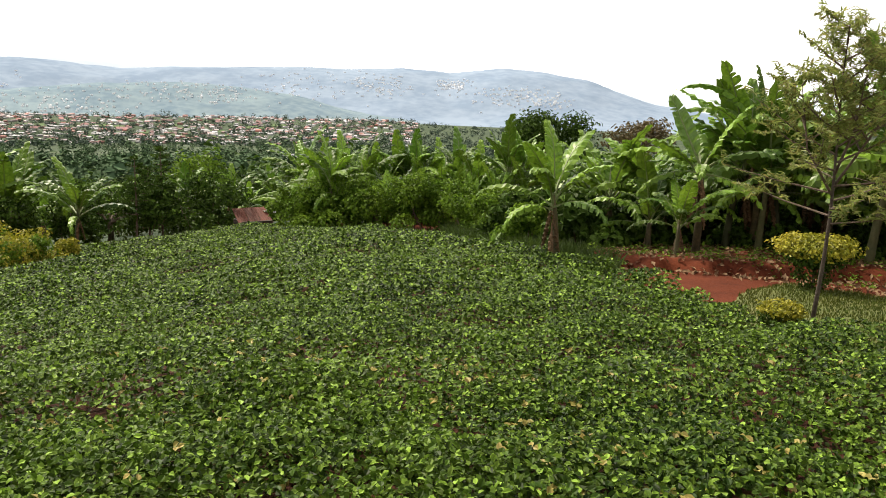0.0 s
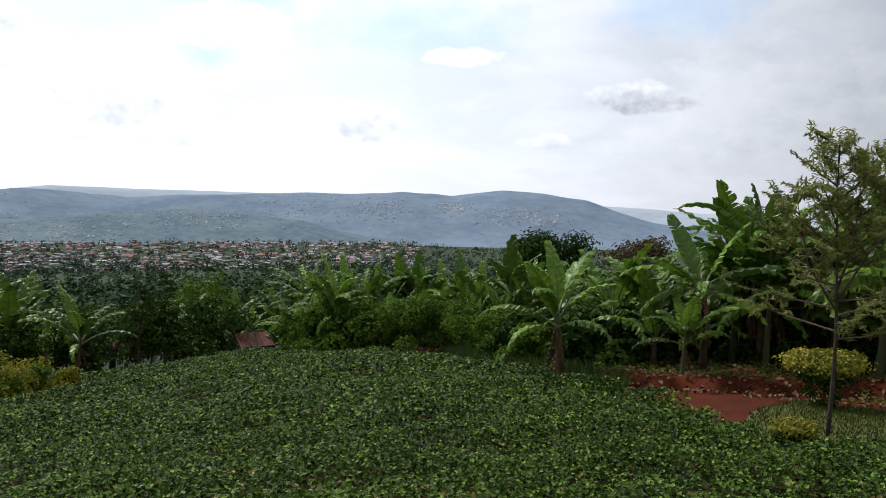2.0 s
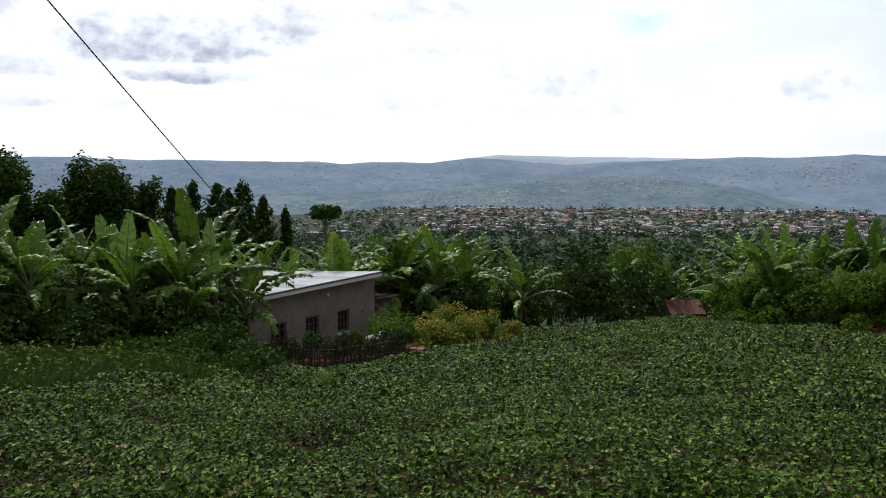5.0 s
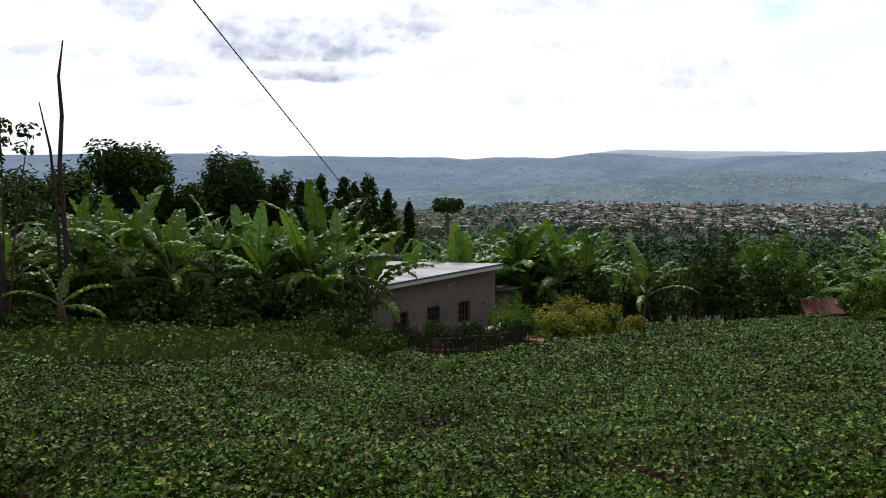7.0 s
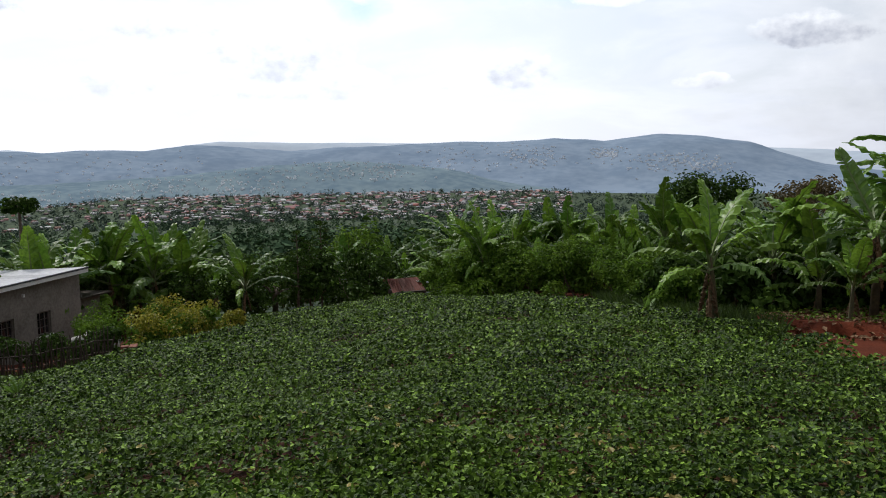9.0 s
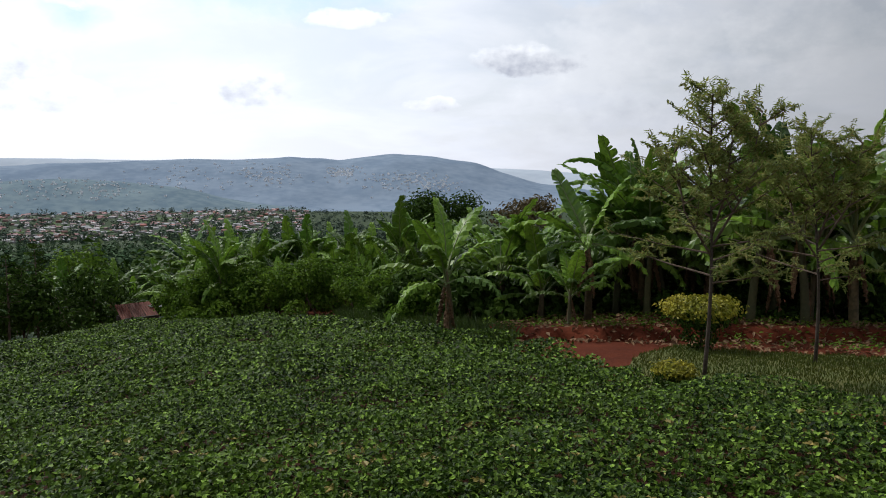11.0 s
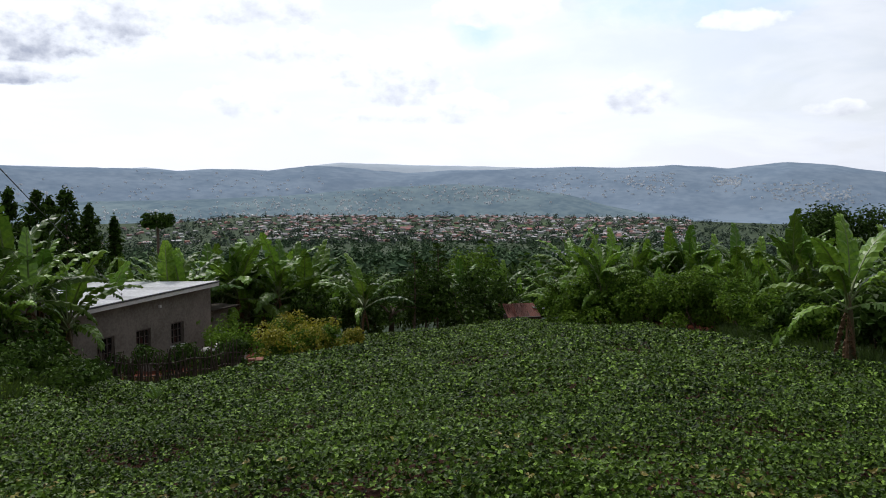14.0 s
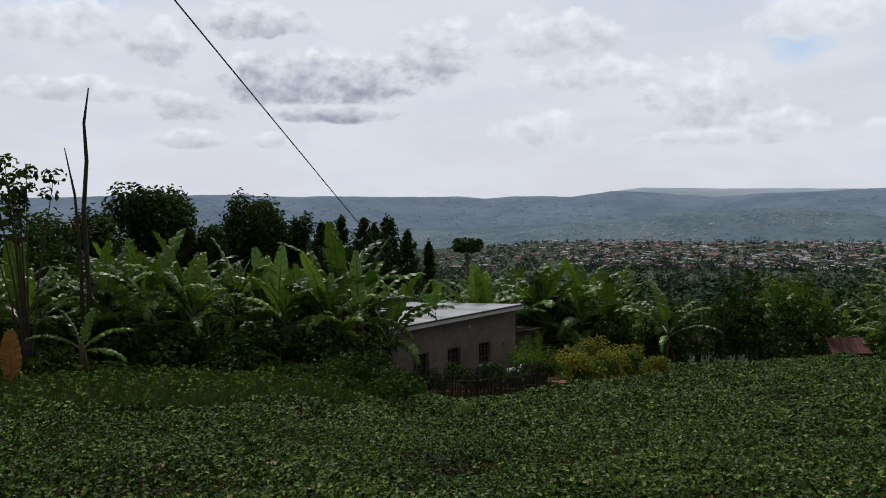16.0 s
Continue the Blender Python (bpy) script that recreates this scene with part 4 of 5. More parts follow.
grevillea("young feathery silky-oak tree with thin leaning trunk", 20.7, 12.0, 4.05, 600, 0.12)
grevillea("young feathery tree rising behind the lawn", 27.4, 15.0, 3.9, 601, -0.1)

# dead poles and a leggy shrub by the left grove
x, y = P(-66.2, 22)
ob = thing("dead_tree", "tall bare dead tree with dark crooked stems", "tree", m=pose(x, y, gz(x, y), 0, 0, 65))
part("stem", smooth(mesh("stem", *tube([(0, 0, -0.2), (0.05, 0, 2.0), (-0.03, 0, 4.0), (0.06, 0, 5.2), (0.02, 0, 6.1), (0.14, 0, 6.95)], [0.07, 0.06, 0.055, 0.048, 0.036, 0.016], 7), STICK)), ob)
part("stem", smooth(mesh("stem", *tube([(-0.1, 0.05, -0.2), (-0.12, 0.05, 3.0), (-0.22, 0.05, 4.4), (-0.42, 0.05, 5.5)], [0.045, 0.04, 0.03, 0.012], 6), STICK)), ob)
x, y = P(-69.6, 21)
ob = thing("leggy_shrub", "leggy shrub with sparse leaf clusters against sky", "bush", m=pose(x, y, gz(x, y), 0, 0, 69))
r = np.random.default_rng(610)
for k in range(9):
    a, h = r.uniform(0, 6.28), r.uniform(3.6, 5.0)
    q = r.uniform(0.3, 1.2)
    tip = (math.cos(a) * q, math.sin(a) * q, h)
    part("stem", mesh("stem", *tube([(0, 0, -0.1), (tip[0] * 0.4, tip[1] * 0.4, h * 0.5), tip], [0.03, 0.022, 0.008], 5), STICK), ob)
    part("foliage", mesh("foliage", *cloud([(tip[0], tip[1], h, 0.28, 0.28, 0.18), (tip[0] * 0.8, tip[1] * 0.8, h - 0.4, 0.22, 0.22, 0.15)], 46, 0.17, 0.10, r), LEAF_DARK), ob)
ORANGE = material("withered orange leaf", (0.22, 0.10, 0.02), (0.34, 0.18, 0.04), 3, 0.7, 20, glow=0.15)
me = banana_leaf(1.25, 0.42, radians(88), radians(10), 620, 0.1)
me.materials[0], me.materials[1] = ORANGE, ORANGE
x, y = P(-70.6, 19.0)
ob = tagged(new("withered_leaf", me), "withered orange-brown banana leaf standing on end", "leaf")
ob.matrix_basis = pose(x, y, gz(x, y) - 0.05, 0, 0, 160)
# ---- lawn, soil bank and litter ----


def patch(az0, az1, d0, d1, lift, mat, name, label, category, step=40):
    def zf(X, Y):
        return ground_z(X, Y) + lift(X, Y)
    return tagged(new(name, polar_sheet(name, az0, az1, step, np.linspace(d0, d1, step), zf, mat)), label, category, kind="structure")


def lawn_edge(X, Y):
    """The lawn lies proud of the soil inside its worn edge and dips under it outside."""
    az, d = np.degrees(np.arctan2(X, Y)), np.hypot(X, Y)
    inside = np.minimum(np.minimum((az - 15.6) * 0.22 + 0.10 * np.sin(d * 3), d - 10.5), 17.0 + 0.15 * np.sin(az * 2) - d - np.clip(19 - az, 0, 9) * 0.9)
    return np.clip(inside * 0.25, -0.08, 0.05)


def bank(X, Y):
    az, d = np.degrees(np.arctan2(X, Y)), np.hypot(X, Y)
    edge = np.interp(az, (4, 8, 12, 16, 22, 32), (19.5, 17.2, 17.0, 17.3, 18.6, 19.5)) + 0.2 * np.sin(az * 1.7)
    t = np.clip((d - edge) / 0.7, 0, 1)
    return -0.1 + (0.1 + 0.28) * t * t * (3 - 2 * t) + 0.03 * np.sin(X * 5) * np.sin(Y * 4.3) * t


patch(13, 45, 10.3, 18, lawn_edge, LAWN, "lawn", "short yellow-green lawn beside the red path", "lawn", 70)
patch(6.5, 34, 15.5, 24, bank, SOIL, "soil_bank", "raised red soil bank under the banana plants", "soil", 70)


def tufts(az0, az1, d0, d1, n, h, seed, inside, mat, name, label, base=None):
    r = np.random.default_rng(seed)
    az, d = r.uniform(az0, az1, n), np.sqrt(r.uniform(d0 * d0, d1 * d1, n))
    k = inside(az, d, r)
    az, d = az[k], d[k]
    x, y = d * np.sin(np.radians(az)), d * np.cos(np.radians(az))
    z = ground_z(x, y) + (base(x, y) if base else 0)
    hh = h * r.uniform(0.5, 1.3, len(x))
    a = r.uniform(0, 6.28, len(x))
    w = 0.008 + h * 0.02
    ox, oy = np.cos(a) * w, np.sin(a) * w
    lx, ly = r.normal(0, 0.35, len(x)) * hh, r.normal(0, 0.35, len(x)) * hh
    V = np.stack([np.stack([x - ox, y - oy, z - 0.02], 1), np.stack([x + ox, y + oy, z - 0.02], 1), np.stack([x + lx * 0.5 + ox * 0.7, y + ly * 0.5 + oy * 0.7, z + hh * 0.6], 1), np.stack([x + lx, y + ly, z + hh], 1)], 1).reshape(-1, 3)
    o = np.arange(len(x)) * 4
    F4 = np.stack([o, o + 1, o + 2, o + 3], 1)
    return stuff(name, (V, F4), mat, label, "grass")


tufts(15.5, 40, 10.5, 17.5, 26000, 0.05, 700, lambda a, d, r: lawn_edge(d * np.sin(np.radians(a)), d * np.cos(np.radians(a))) > 0.01, LAWN_BLADE, "lawn_grass", "short green lawn grass", lawn_edge)
tufts(-80, -44, 11, 30, 60000, 0.30, 701, lambda a, d, r: (d > field_end(a) - 0.3) & (d < field_end(a) + 9 * r.uniform(0, 1, len(d)) ** 1.3), GRASS, "rough_grass", "rough grass and weeds beside the field")
tufts(-4, 8, 14, 36, 42000, 0.36, 702, lambda a, d, r: (d > field_end(a) - 0.5) & (d < field_end(a) + 5.5), GRASS, "tall_grass", "tall pale grass at the field's corner")
tufts(-45, -16, 20, 44, 36000, 0.22, 703, lambda a, d, r: (d > field_end(a) - 0.2) & (d < field_end(a) + 4), GRASS, "verge_grass", "rough grass along the field's edge")
r = np.random.default_rng(704)
# weeds among the left grove, and litter under the right one
for nm, n, a0, a1, e0, e1, sz, mt, lb, ct in (("weeds", 16000, -80, -47, 13.5, 30, 0.13, LEAF_MID, "low dark weeds under the banana plants", "weeds"), ("leaf_litter", 3200, 7, 33, 16.8, 27, 0.15, DRY, "brown dry leaf litter on red soil", "litter"),
                                              ("weeds", 3600, 6, 33, 17.8, 27, 0.12, LEAF_MID, "small green weeds under the banana plants", "weeds")):
    az, d = r.uniform(a0, a1, n), np.sqrt(r.uniform(e0 * e0, e1 * e1, n))
    if a0 < 0:
        k = d > field_end(az) + 0.3
        az, d = az[k], d[k]
        h = np.abs(r.normal(0, 0.16, len(d)))
    else:
        h = 0.02 + np.abs(r.normal(0, 0.03 if mt is DRY else 0.07, len(d)))
    x, y = d * np.sin(np.radians(az)), d * np.cos(np.radians(az))
    z = ground_z(x, y) + h + (np.maximum(bank(x, y), 0) * (d < 24) if a0 > 0 else 0)
    v, f = leaves(np.stack([x, y, z], 1), np.array([0, 0, 1.0]) + r.normal(size=(len(x), 3)) * 0.4, sz, sz * 0.5, r, detail=0)
    stuff(nm, (v, f), mt, lb, ct)

# ---- house ----
HX, HY0, HY1, HB = -21.3, 20.2, 27.2, -27.0
ZT0, ZB = -4.16, -7.4


def box_part(name, items, mat, parent, label=""):
    return part(name, mesh(name, *boxes(items), mat), parent, label)


def panel(name, parent, mat, y0, y1, z0, z1, x0, x1, label=""):
    return box_part(name, [(x0, y0, z0, x1, y1, z1)], mat, parent, label)


house = thing("house", "single-storey plastered house with low shed roof", "house")
WINS = ((21.62, 0.78), (23.42, 0.74), (25.22, 0.70))
WZ0, WZ1 = -5.98, -5.12
wt = 0.22


def pierced_wall(ys, zs, holes, x0, x1):
    """One solid wall on a grid of cuts, with the cells in holes left open."""
    cells = {(i, k) for i in range(len(ys) - 1) for k in range(len(zs) - 1)} - set(holes)
    V, Fc, at = [], [], {}

    def vid(i, k, s):
        if (i, k, s) not in at:
            at[i, k, s] = len(V)
            V.append(((x0, x1)[s], ys[i], zs[k]))
        return at[i, k, s]
    for i, k in sorted(cells):
        Fc.append([vid(i, k, 1), vid(i + 1, k, 1), vid(i + 1, k + 1, 1), vid(i, k + 1, 1)])
        Fc.append([vid(i, k, 0), vid(i, k + 1, 0), vid(i + 1, k + 1, 0), vid(i + 1, k, 0)])
        for (di, dk), (a, b) in {(-1, 0): ((0, 0), (0, 1)), (1, 0): ((1, 1), (1, 0)), (0, -1): ((1, 0), (0, 0)), (0, 1): ((0, 1), (1, 1))}.items():
            if (i + di, k + dk) not in cells:
                p, q = (i + a[0], k + a[1]), (i + b[0], k + b[1])
                Fc.append([vid(*p, 0), vid(*q, 0), vid(*q, 1), vid(*p, 1)])
    return V, Fc


cuts = sorted({HY0, HY1} | {w + s * q / 2 for w, q in WINS for s in (-1, 1)})
v, f = pierced_wall(cuts, (ZB, WZ0, WZ1, ZT0 - 0.02), ((1, 1), (3, 1), (5, 1)), HX - wt, HX)
# the wall's head follows the roof, which rises a little along the house
v = [(a, b, c + (0.22 * (b - HY0) / (HY1 - HY0) if c > ZT0 - 0.1 else 0)) for a, b, c in v]
part("wall", mesh("wall", v, f, PLASTER), house, "stained grey-brown cement wall")
box_part("wall", [(HB, HY0, ZB, HX - wt, HY0 + wt, ZT0 - 0.25)], PLASTER, house)
box_part("wall", [(HB, HY1 - wt, ZB, HX - wt, HY1, ZT0 - 0.05)], PLASTER, house)
box_part("wall", [(HB, HY0 + wt, ZB, HB + wt, HY1 - wt, ZT0 - 0.35)], PLASTER, house)
for wy, ww in WINS:
    win = box_part("window", [(HX - 0.13, wy - ww / 2 + 0.05, WZ0 + 0.05, HX - 0.115, wy + ww / 2 - 0.05, WZ1 - 0.05)], GLASS, house, "dark barred window")
    a, b = wy - ww / 2, wy + ww / 2
    v, f = pierced_wall((a, a + 0.06, b - 0.06, b), (WZ0, WZ0 + 0.06, WZ1 - 0.06, WZ1), ((1, 1),), HX - 0.16, HX - 0.06)
    part("frame", mesh("frame", v, f, FRAME), win)
    for k in range(1, 3):
        yy = a + (b - a) * k / 3
        box_part("bar", [(HX - 0.105, yy - 0.015, WZ0 + 0.06, HX - 0.08, yy + 0.015, WZ1 - 0.06)], FRAME, win)
    for k in (1, 2):
        zz = WZ0 + (WZ1 - WZ0) * k / 3
        box_part("bar", [(HX - 0.112, a + 0.06, zz - 0.012, HX - 0.106, b - 0.06, zz + 0.012)], FRAME, win)
    box_part("sill", [(HX - 0.02, a - 0.06, WZ0 - 0.09, HX + 0.09, b + 0.06, WZ0 - 0.005)], FASCIA, win, "pale projecting sill")


def roof_z(x, y):
    return -3.99 + 0.22 * (y - HY0) / (HY1 - HY0) - 0.055 * (HX + 0.35 - x)


def sheet(x0, x1, y0, y1, zf, mat, name, waves=8, amp=0.022):
    """A corrugated sheet whose waves run along x."""
    n = waves * 4
    V, Fc = [], []
    for j in range(n + 1):
        yy = y0 + (y1 - y0) * j / n
        w = amp * math.sin(2 * math.pi * j / 4)
        for x in (x0, x1):
            V += [(x, yy, zf(x, yy) + w), (x, yy, zf(x, yy) + w - 0.012)]
    for j in range(n):
        o = j * 4
        Fc += [[o, o + 4, o + 6, o + 2], [o + 1, o + 3, o + 7, o + 5], [o, o + 1, o + 5, o + 4], [o + 2, o + 6, o + 7, o + 3]]
    return mesh(name, V, Fc, mat)


y0 = HY0 - 0.35
roof = part("roof", mesh("roof", *tube([(HX - 0.1, y0 + 0.1, roof_z(HX - 0.1, y0) - 0.09), (HX - 0.1, HY1, roof_z(HX - 0.1, HY1) - 0.09)], [0.05, 0.05], 4), FRAME), house, "low-pitched metal roof")
for k in range(9):
    part("roof_sheet", sheet(HB - 0.4, HX + 0.35, y0 + k * 0.822, y0 + k * 0.822 + 0.80, lambda x, y, k=k: roof_z(x, y) + 0.006 * (k % 2), TIN, "roof_sheet", waves=5, amp=0.035), roof)
v, f = boxes([(HX + 0.352, y0, 0, HX + 0.385, HY1 + 0.05, 1)])
v = [(a, b, roof_z(HX + 0.35, b) + (-0.17 if c == 0 else -0.035)) for a, b, c in v]
part("fascia", mesh("fascia", v, f, FASCIA), roof, "white painted fascia board")
v, f = boxes([(HX + 0.34, y0 - 0.02, 0, HX + 0.41, HY1 + 0.07, 1)])
v = [(a, b, roof_z(HX + 0.35, b) + (-0.03 if c == 0 else 0.03)) for a, b, c in v]
part("roof_edge", mesh("roof_edge", v, f, CABLE), roof, "dark roof edge strip")
part("lamp_bracket", mesh("lamp_bracket", *boxes([(HX, 24.2, -4.45, HX + 0.08, 24.28, -4.35)]), FASCIA), house, "small white outside lamp")

low = thing("outbuilding", "low shed with pale tin roof behind the bananas", "shed", m=pose(-21.6, 16.6, 0, 0, 0, 0))
box_part("wall", [(-3.2, 0.2, -7.2, 0.0, 3.0, -3.72)], PLASTER, low)
for k in range(4):
    part("roof_sheet", sheet(-3.5, 0.3, k * 0.80, k * 0.80 + 0.78, lambda x, y, k=k: -3.62 + 0.05 * x + 0.006 * (k % 2), TIN, "roof_sheet", waves=5, amp=0.03), low)

annex = thing("outbuilding", "small beige lean-to behind the house", "shed", m=pose(-22.9, 28.6, 0, 0, 0, 0))
box_part("wall", [(-1.1, 0, -7.6, 0.2, 1.6, -5.25)], PLASTER, annex)
box_part("roof", [(-1.3, -0.2, -5.246, 0.6, 1.9, -5.19)], STICK, annex, "thin dark weathered roof")

# red-roofed shed beyond the field
x, y = P(-16.6, 38.4)
shed = thing("shed", "small shed with rusty red corrugated roof", "shed", m=pose(x, y, gz(x, y) - 0.05, 0, 0, 38) @ Matrix.Scale(0.80, 4))
box_part("wall", [(-0.9, 0.1, -0.6, 0.9, 1.6, 0.55)], STICK, shed, "dark plank wall")
for k in range(3):
    me = sheet(-0.75, 0.75, -0.33, 0.33, lambda q, w: 0.0, RUST, "roof_sheet", waves=5, amp=0.025)
    part("roof_sheet", me, shed, m=pose(-0.75 + 0.68 * k, 0.75, 0.80, 30, 0, 0) @ pose(0, 0, 0, 0, 0, 2 * k - 2) @ pose(0, 0, 0, 0, 0, 90))
me = sheet(-0.4, 0.4, -0.25, 0.25, lambda q, w: 0.0, TIN, "roof_sheet", waves=4, amp=0.02)
part("roof_sheet", me, shed, "bright unpainted patch sheet", m=pose(1.1, 1.1, 0.95, 10, 8, 0))

# stick fence
fence = thing("stick_fence", "rough fence of dark uneven sticks beside the field", "fence")
r = np.random.default_rng(720)
FA, FB = Vector((*P(-45.2, 22.6), 0)), Vector((*P(-36.2, 24.2), 0))
for k in range(70):
    t = (k + r.uniform(-0.3, 0.3)) / 69
    p = FA.lerp(FB, t)
    z = gz(p.x, p.y)
    h = r.uniform(0.65, 1.05)
    q = r.normal(0, 0.06, 4)
    me = mesh("stick", *tube([(0, 0, -0.15), (q[0] * 0.5, q[1] * 0.5, h * 0.5), (q[0] + q[2], q[1] + q[3], h)], [0.022 + 0.01 * r.random(), 0.02, 0.012], 5), STICK)
    part("stick", me, fence, m=pose(p.x, p.y, z))
for hh in (0.3, 0.62):
    pts = [FA.lerp(FB, t) for t in np.linspace(0, 1, 9)]
    part("rail", mesh("rail", *tube([(p.x, p.y + 0.03, gz(p.x, p.y) + hh + 0.04 * math.sin(3 * i)) for i, p in enumerate(pts)], [0.018] * 9, 5), STICK), fence)

# brick pile and rocks
x, y = P(-35.2, 24.9)
pile = thing("brick_pile", "small stack of red fired bricks beside the hedge", "bricks", m=pose(x, y, gz(x, y), 0, 0, 30))
bm = bmesh.new()
bmesh.ops.create_cube(bm, size=1.0)
bmesh.ops.scale(bm, vec=(0.21, 0.10, 0.065), verts=bm.verts)
bmesh.ops.bevel(bm, geom=bm.edges[:], offset=0.006, segments=1, affect="EDGES")
brick_me = bpy.data.meshes.new("brick")
bm.to_mesh(brick_me)
bm.free()
brick_me.materials.append(BRICK)
for lay in range(5):
    for i in range(2):
        for j in range(4):
            if r.random() < 0.9 - 0.06 * lay:
                part("brick", brick_me, pile, m=pose((i - 0.5) * 0.23, (j - 1.5) * 0.115, 0.02 + lay * 0.068, 0, 0, r.uniform(-5, 5)))


def rock(label, az, d, s, seed, dz=0.0):
    x, y = P(az, d)
    bm = bmesh.new()
    bmesh.ops.create_icosphere(bm, subdivisions=3, radius=s)
    for v in bm.verts:
        v.co *= 1 + 0.35 * noise.noise(v.co * (1.6 / s) + Vector((seed, 0, 0))) + 0.08 * noise.noise(v.co * (6 / s))
        v.co.z *= 0.75
    me = bpy.data.meshes.new("rock")
    bm.to_mesh(me)
    bm.free()
    me.materials.append(ROCK)
    return tagged(new("rock", smooth(me)), label, "rock")


for lb, az, d, s, sd in (("pale weathered boulder beside the house corner", -37.7, 29.2, 0.6, 3), ("pale boulder behind the clipped hedge", -36.9, 29.6, 0.65, 7), ("small pale stone near the house corner", -38.6, 29.0, 0.22, 11)):
    ob = rock(lb, az, d, s, sd)
    x, y = P(az, d)
    ob.matrix_basis = pose(x, y, gz(x, y) + s * 0.45)

# overhead cable to the house
A, B = Vector((-22.25, 23.4, -3.95)), Vector((-8.66, 5.32, 1.98))
C = A + (B - A) * 1.75
pts = []
for t in np.linspace(0, 1, 24):
    p = A.lerp(C, t)
    pts.append((p.x, p.y, p.z - 0.06 * 4 * t * (1 - t)))
cable = thing("power_cable", "thin black overhead cable running to the roof", "cable")
part("cable", mesh("cable", *tube(pts, [0.0095] * 24, 5), CABLE), cable)
part("anchor_rod", mesh("anchor_rod", *tube([(A.x, A.y, A.z - 0.1), (A.x, A.y, A.z + 0.1)], [0.015, 0.015], 5), CABLE), cable)

# ---- valley: woods, town and villages ----


def woods(n, az0, az1, d0, d1, seed, size, per, fine, avoid=None):
    r = np.random.default_rng(seed)
    az, d = r.uniform(az0, az1, n), np.exp(r.uniform(math.log(d0), math.log(d1), n))
    if avoid is not None:
        k = avoid(az, d, r)
        az, d = az[k], d[k]
    n = len(az)
    x, y = d * np.sin(np.radians(az)), d * np.cos(np.radians(az))
    R = size * r.uniform(0.6, 1.5, n)
    H = R * r.uniform(0.8, 1.5, n)
    z = ground_z(x, y) + H * 0.7
    dirs = unit(r.normal(size=(n, per, 3)))
    c = np.stack([x, y, z], 1)[:, None] + dirs * np.stack([R, R, H], 1)[:, None] * r.uniform(0.55, 1.05, (n, per, 1))
    nrm = dirs + np.array([0, 0, 0.8]) + r.normal(size=(n, per, 3)) * 0.4
    lf = np.repeat(R, per) * fine
    return leaves(c.reshape(-1, 3), nrm.reshape(-1, 3), lf, lf * 0.75, r, detail=0)


stuff("woods", woods(1000, -85, 35, 66, 190, 800, 1.9, 150, 0.30), LEAF_DARK, "dense mixed trees on the slope below the field", "woods")
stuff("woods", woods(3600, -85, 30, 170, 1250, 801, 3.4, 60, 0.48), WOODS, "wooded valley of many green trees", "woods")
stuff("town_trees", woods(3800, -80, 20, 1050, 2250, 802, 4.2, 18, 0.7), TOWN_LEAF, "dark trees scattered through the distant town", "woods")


def town_house(roof_mat, w, l, h, rise, label, cat="house"):
    ob = thing("town_house", label, cat, "houses of the distant town")
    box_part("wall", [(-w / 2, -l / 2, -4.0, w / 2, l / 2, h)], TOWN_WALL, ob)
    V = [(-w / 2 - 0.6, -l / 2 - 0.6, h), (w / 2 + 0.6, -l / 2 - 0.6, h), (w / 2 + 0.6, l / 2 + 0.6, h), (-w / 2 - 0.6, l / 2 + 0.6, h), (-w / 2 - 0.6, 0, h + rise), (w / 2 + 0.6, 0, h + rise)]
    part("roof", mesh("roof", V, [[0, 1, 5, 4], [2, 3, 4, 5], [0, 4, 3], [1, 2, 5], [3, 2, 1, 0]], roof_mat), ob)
    part("door", mesh("door", *boxes([(-0.6, -l / 2 - 0.06, 0.0, 0.6, -l / 2 - 0.004, 2.1)]), TOWN_DARK), ob)
    for sx in (-0.32, 0.32):
        part("window", mesh("window", *boxes([(w * sx - 0.8, -l / 2 - 0.06, 0.9, w * sx + 0.8, -l / 2 - 0.004, 2.1)]), TOWN_DARK), ob)
    return ob


KINDS = [town_house(TOWN_RED, 13, 9, 3.2, 2.6, "small town house with red clay roof"), town_house(TOWN_RED, 18, 10, 3.4, 3.0, "long town house with red clay roof"), town_house(TOWN_TIN, 12, 8, 3.0, 1.5, "small town house with pale tin roof"),
         town_house(TOWN_TIN, 22, 10, 3.6, 2.0, "long town building with pale tin roof"), town_house(TOWN_RED, 11, 9, 5.5, 2.4, "two-storey town house with reddish roof")]
r = np.random.default_rng(810)
for k, ob in enumerate(KINDS):
    x, y = P(-30 + 5 * k, 1500)
    ob.matrix_basis = pose(x, y, gz(x, y), 0, 0, 20 * k)
for k in range(285):
    az = r.uniform(-35, -6) if k < 265 else r.uniform(-46, -35)
    d = r.uniform(1480, 2060) if r.random() < 0.62 else r.uniform(1130, 1480)
    x, y = P(az, d)
    copy_thing(KINDS[int(r.choice([0, 0, 1, 1, 0, 2, 3, 4])) if d > 1480 else int(r.choice([2, 2, 3, 0]))], pose(x, y, gz(x, y), 0, 0, -az + r.normal(0, 25)) @ Matrix.Scale(r.uniform(0.5, 0.75), 4))
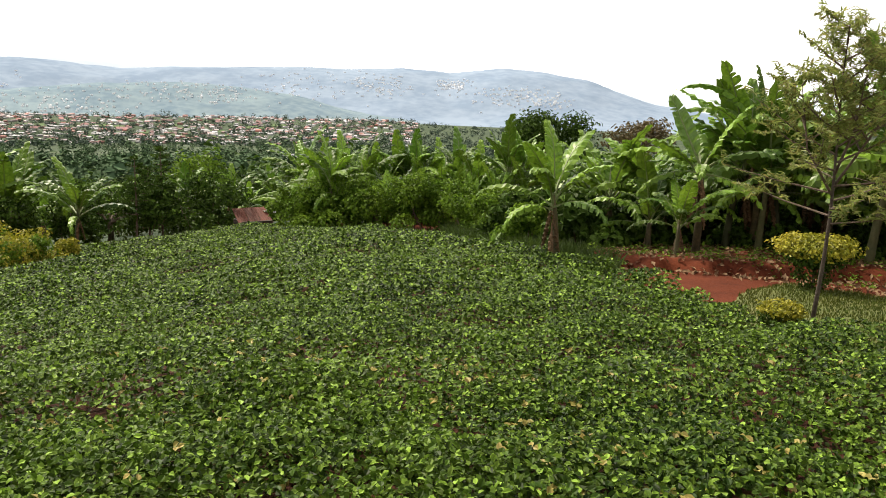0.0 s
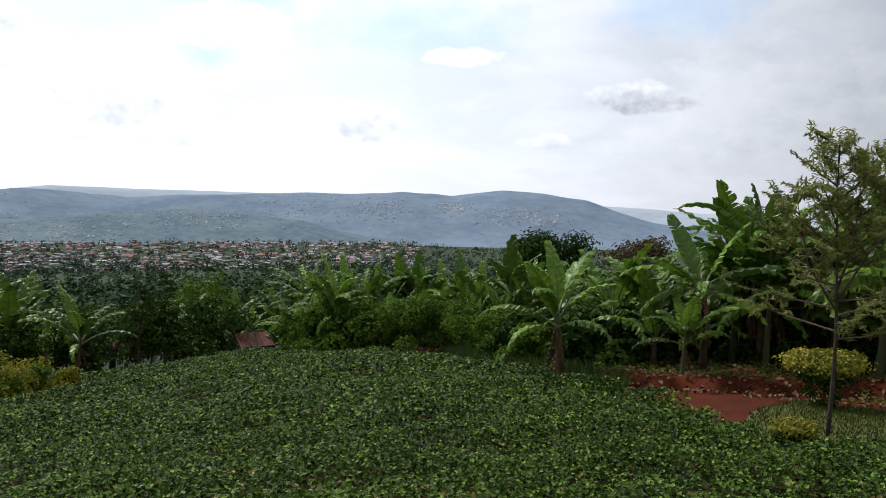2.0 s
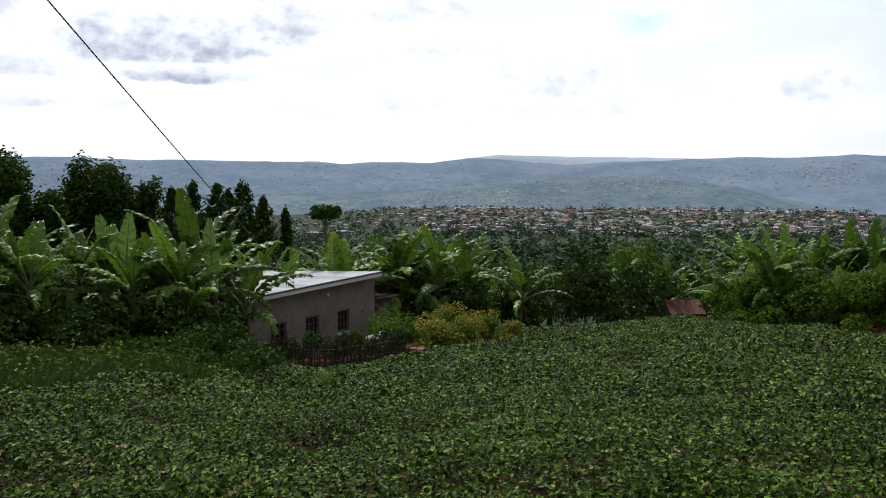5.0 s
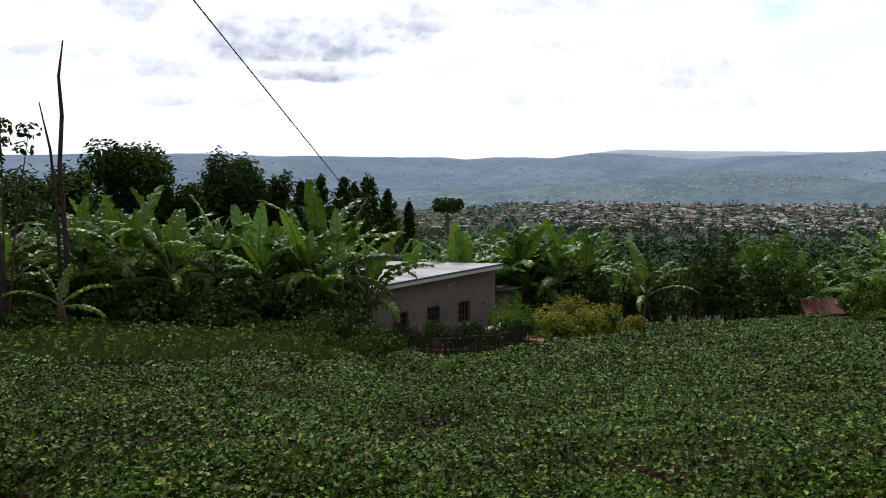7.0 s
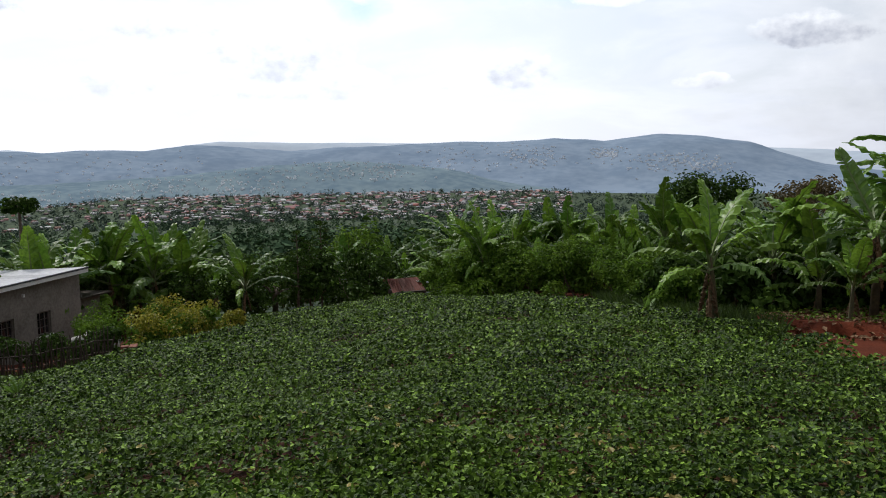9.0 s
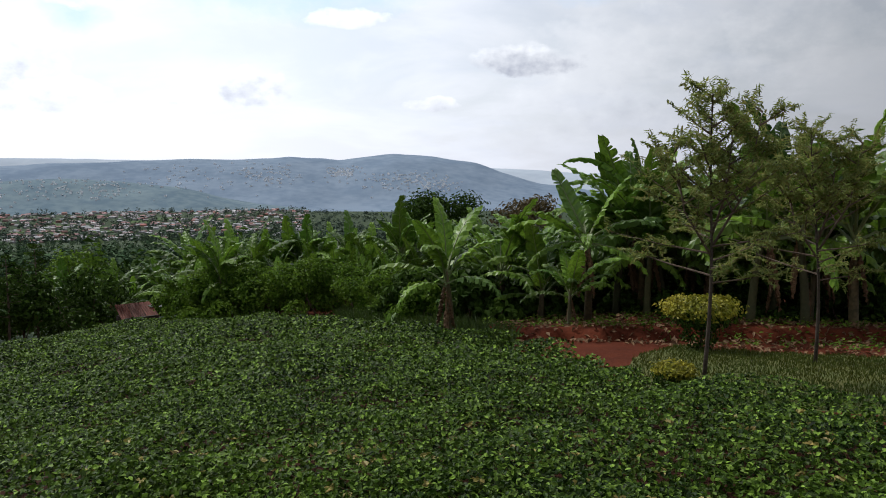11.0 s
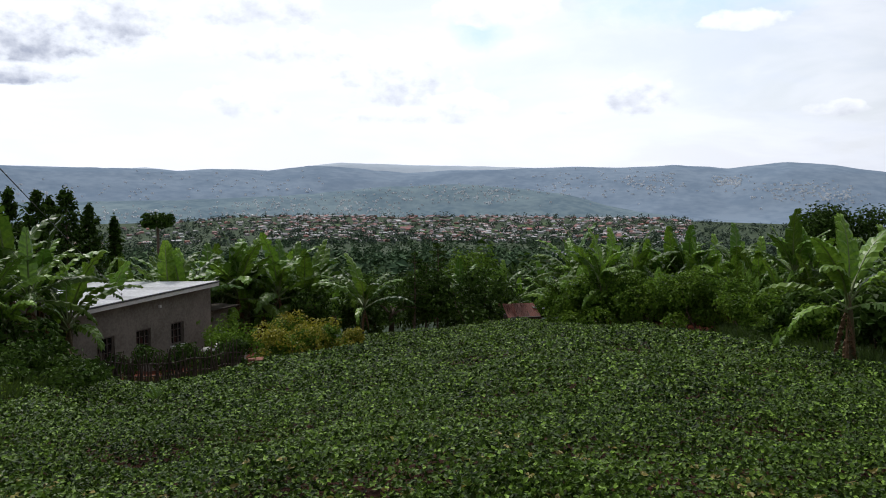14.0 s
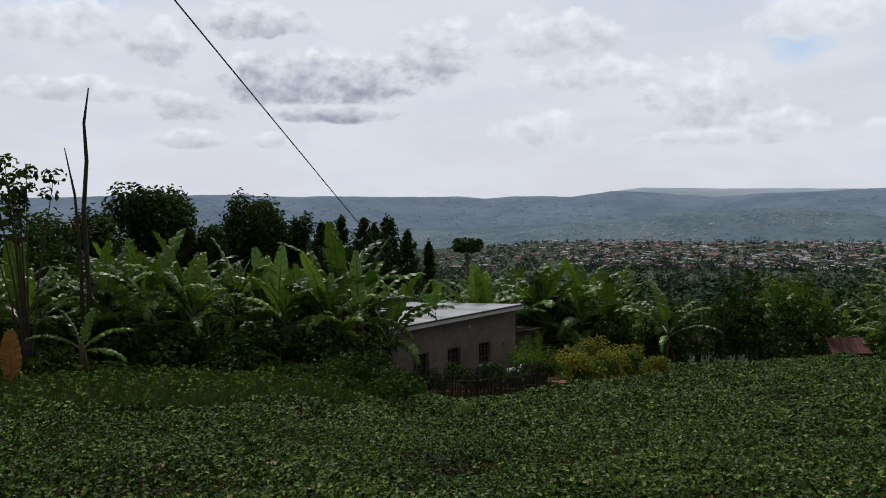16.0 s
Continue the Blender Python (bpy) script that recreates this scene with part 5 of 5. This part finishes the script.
# the rest of the town: a crowd of small roofs too far off to pick apart
V, Fc = [], []
for k in range(1000):
    az, d = r.uniform(-35, -6), r.uniform(1180, 2080)
    if k % 8 == 0:
        az = r.uniform(-50, -34)
    x, y = P(az, d)
    z, a = gz(x, y), radians(-az + r.normal(0, 25))
    w, l, h, q = r.uniform(2.5, 5.5), r.uniform(2.5, 4.0), r.uniform(1.6, 3.0), r.uniform(0.7, 1.8)
    o = len(V)
    for bx, by, bz in ((-w, -l, -3), (w, -l, -3), (w, l, -3), (-w, l, -3), (-w, -l, h), (w, -l, h), (w, l, h), (-w, l, h), (-w, 0, h + q), (w, 0, h + q)):
        V.append((x + bx * math.cos(a) - by * math.sin(a), y + bx * math.sin(a) + by * math.cos(a), z + bz))
    Fc += [[o + i for i in t] for t in ((0, 1, 5, 4), (1, 2, 6, 9, 5), (2, 3, 7, 6), (3, 0, 4, 8, 7), (4, 5, 9, 8), (6, 7, 8, 9))]
stuff("town_roofs", (V, Fc), TOWN_MIX, "crowded small houses of the distant town", "town")
x, y = P(-14.3, 420)
ob = town_house(TOWN_TIN, 12, 8, 2.8, 3.0, "pale-roofed building in the valley below the field")
ob.matrix_basis = pose(x, y, gz(x, y) + 3, 0, 0, 50)

# villages on the far hills: clustered small houses, sunlight painted into their white
for idx, n, clusters in ((1, 700, ((-8.5, 3120, 2.2, 110), (-3.6, 3150, 1.0, 70), (0.0, 3000, 2.4, 90), (2.5, 3000, 1.8, 70), (-14, 3080, 4.0, 150), (-36, 3050, 8.0, 150), (-48, 3000, 8.0, 160), (-58, 3050, 6.0, 120))), (2, 560, ((-20, 2620, 4.0, 90), (-27, 2500, 4.0, 120), (-33, 2480, 5.0, 130), (-43, 2450, 8.0, 120)))):
    nm, dc, wd, azs, els = RIDGES[idx]
    zf = ridge_z(dc, wd, azs, els)
    items = []
    for q in range(n):
        ca, cd, sa, sd = clusters[int(r.integers(len(clusters)))]
        az, d = r.normal(ca, sa * 0.55), r.normal(cd, sd * 0.7)
        x, y = P(az, d)
        z = float(zf(np.array([x]), np.array([y]))[0])
        w, h = r.uniform(1.6, 4.0) * (1.25 if idx == 1 else 0.9), r.uniform(2.4, 4.6)
        items.append((x - w, y - w * 0.6, z - 3, x + w, y + w * 0.6, z + h))
    stuff("village_houses", boxes(items), VILLAGE, "tiny houses over the far hillside, sunlit white painted in", "village")

# terraced plots between the houses on the town's slope
plots = []
for k in range(46):
    az, d = r.uniform(-34, -3), r.uniform(1150, 1700)
    w, l = radians(r.uniform(0.5, 1.6)), r.uniform(25, 70)
    q = [(az, d), (az + math.degrees(w), d + r.uniform(-12, 12)), (az + math.degrees(w), d + l), (az, d + l)]
    V = []
    for a, e in q:
        x, y = P(a, e)
        V.append((x, y, gz(x, y) + 1.2))
    V += [(x, y, z - 3) for x, y, z in V]
    plots.append((V, [[0, 1, 2, 3], [1, 0, 4, 5], [2, 1, 5, 6], [3, 2, 6, 7], [0, 3, 7, 4]]))
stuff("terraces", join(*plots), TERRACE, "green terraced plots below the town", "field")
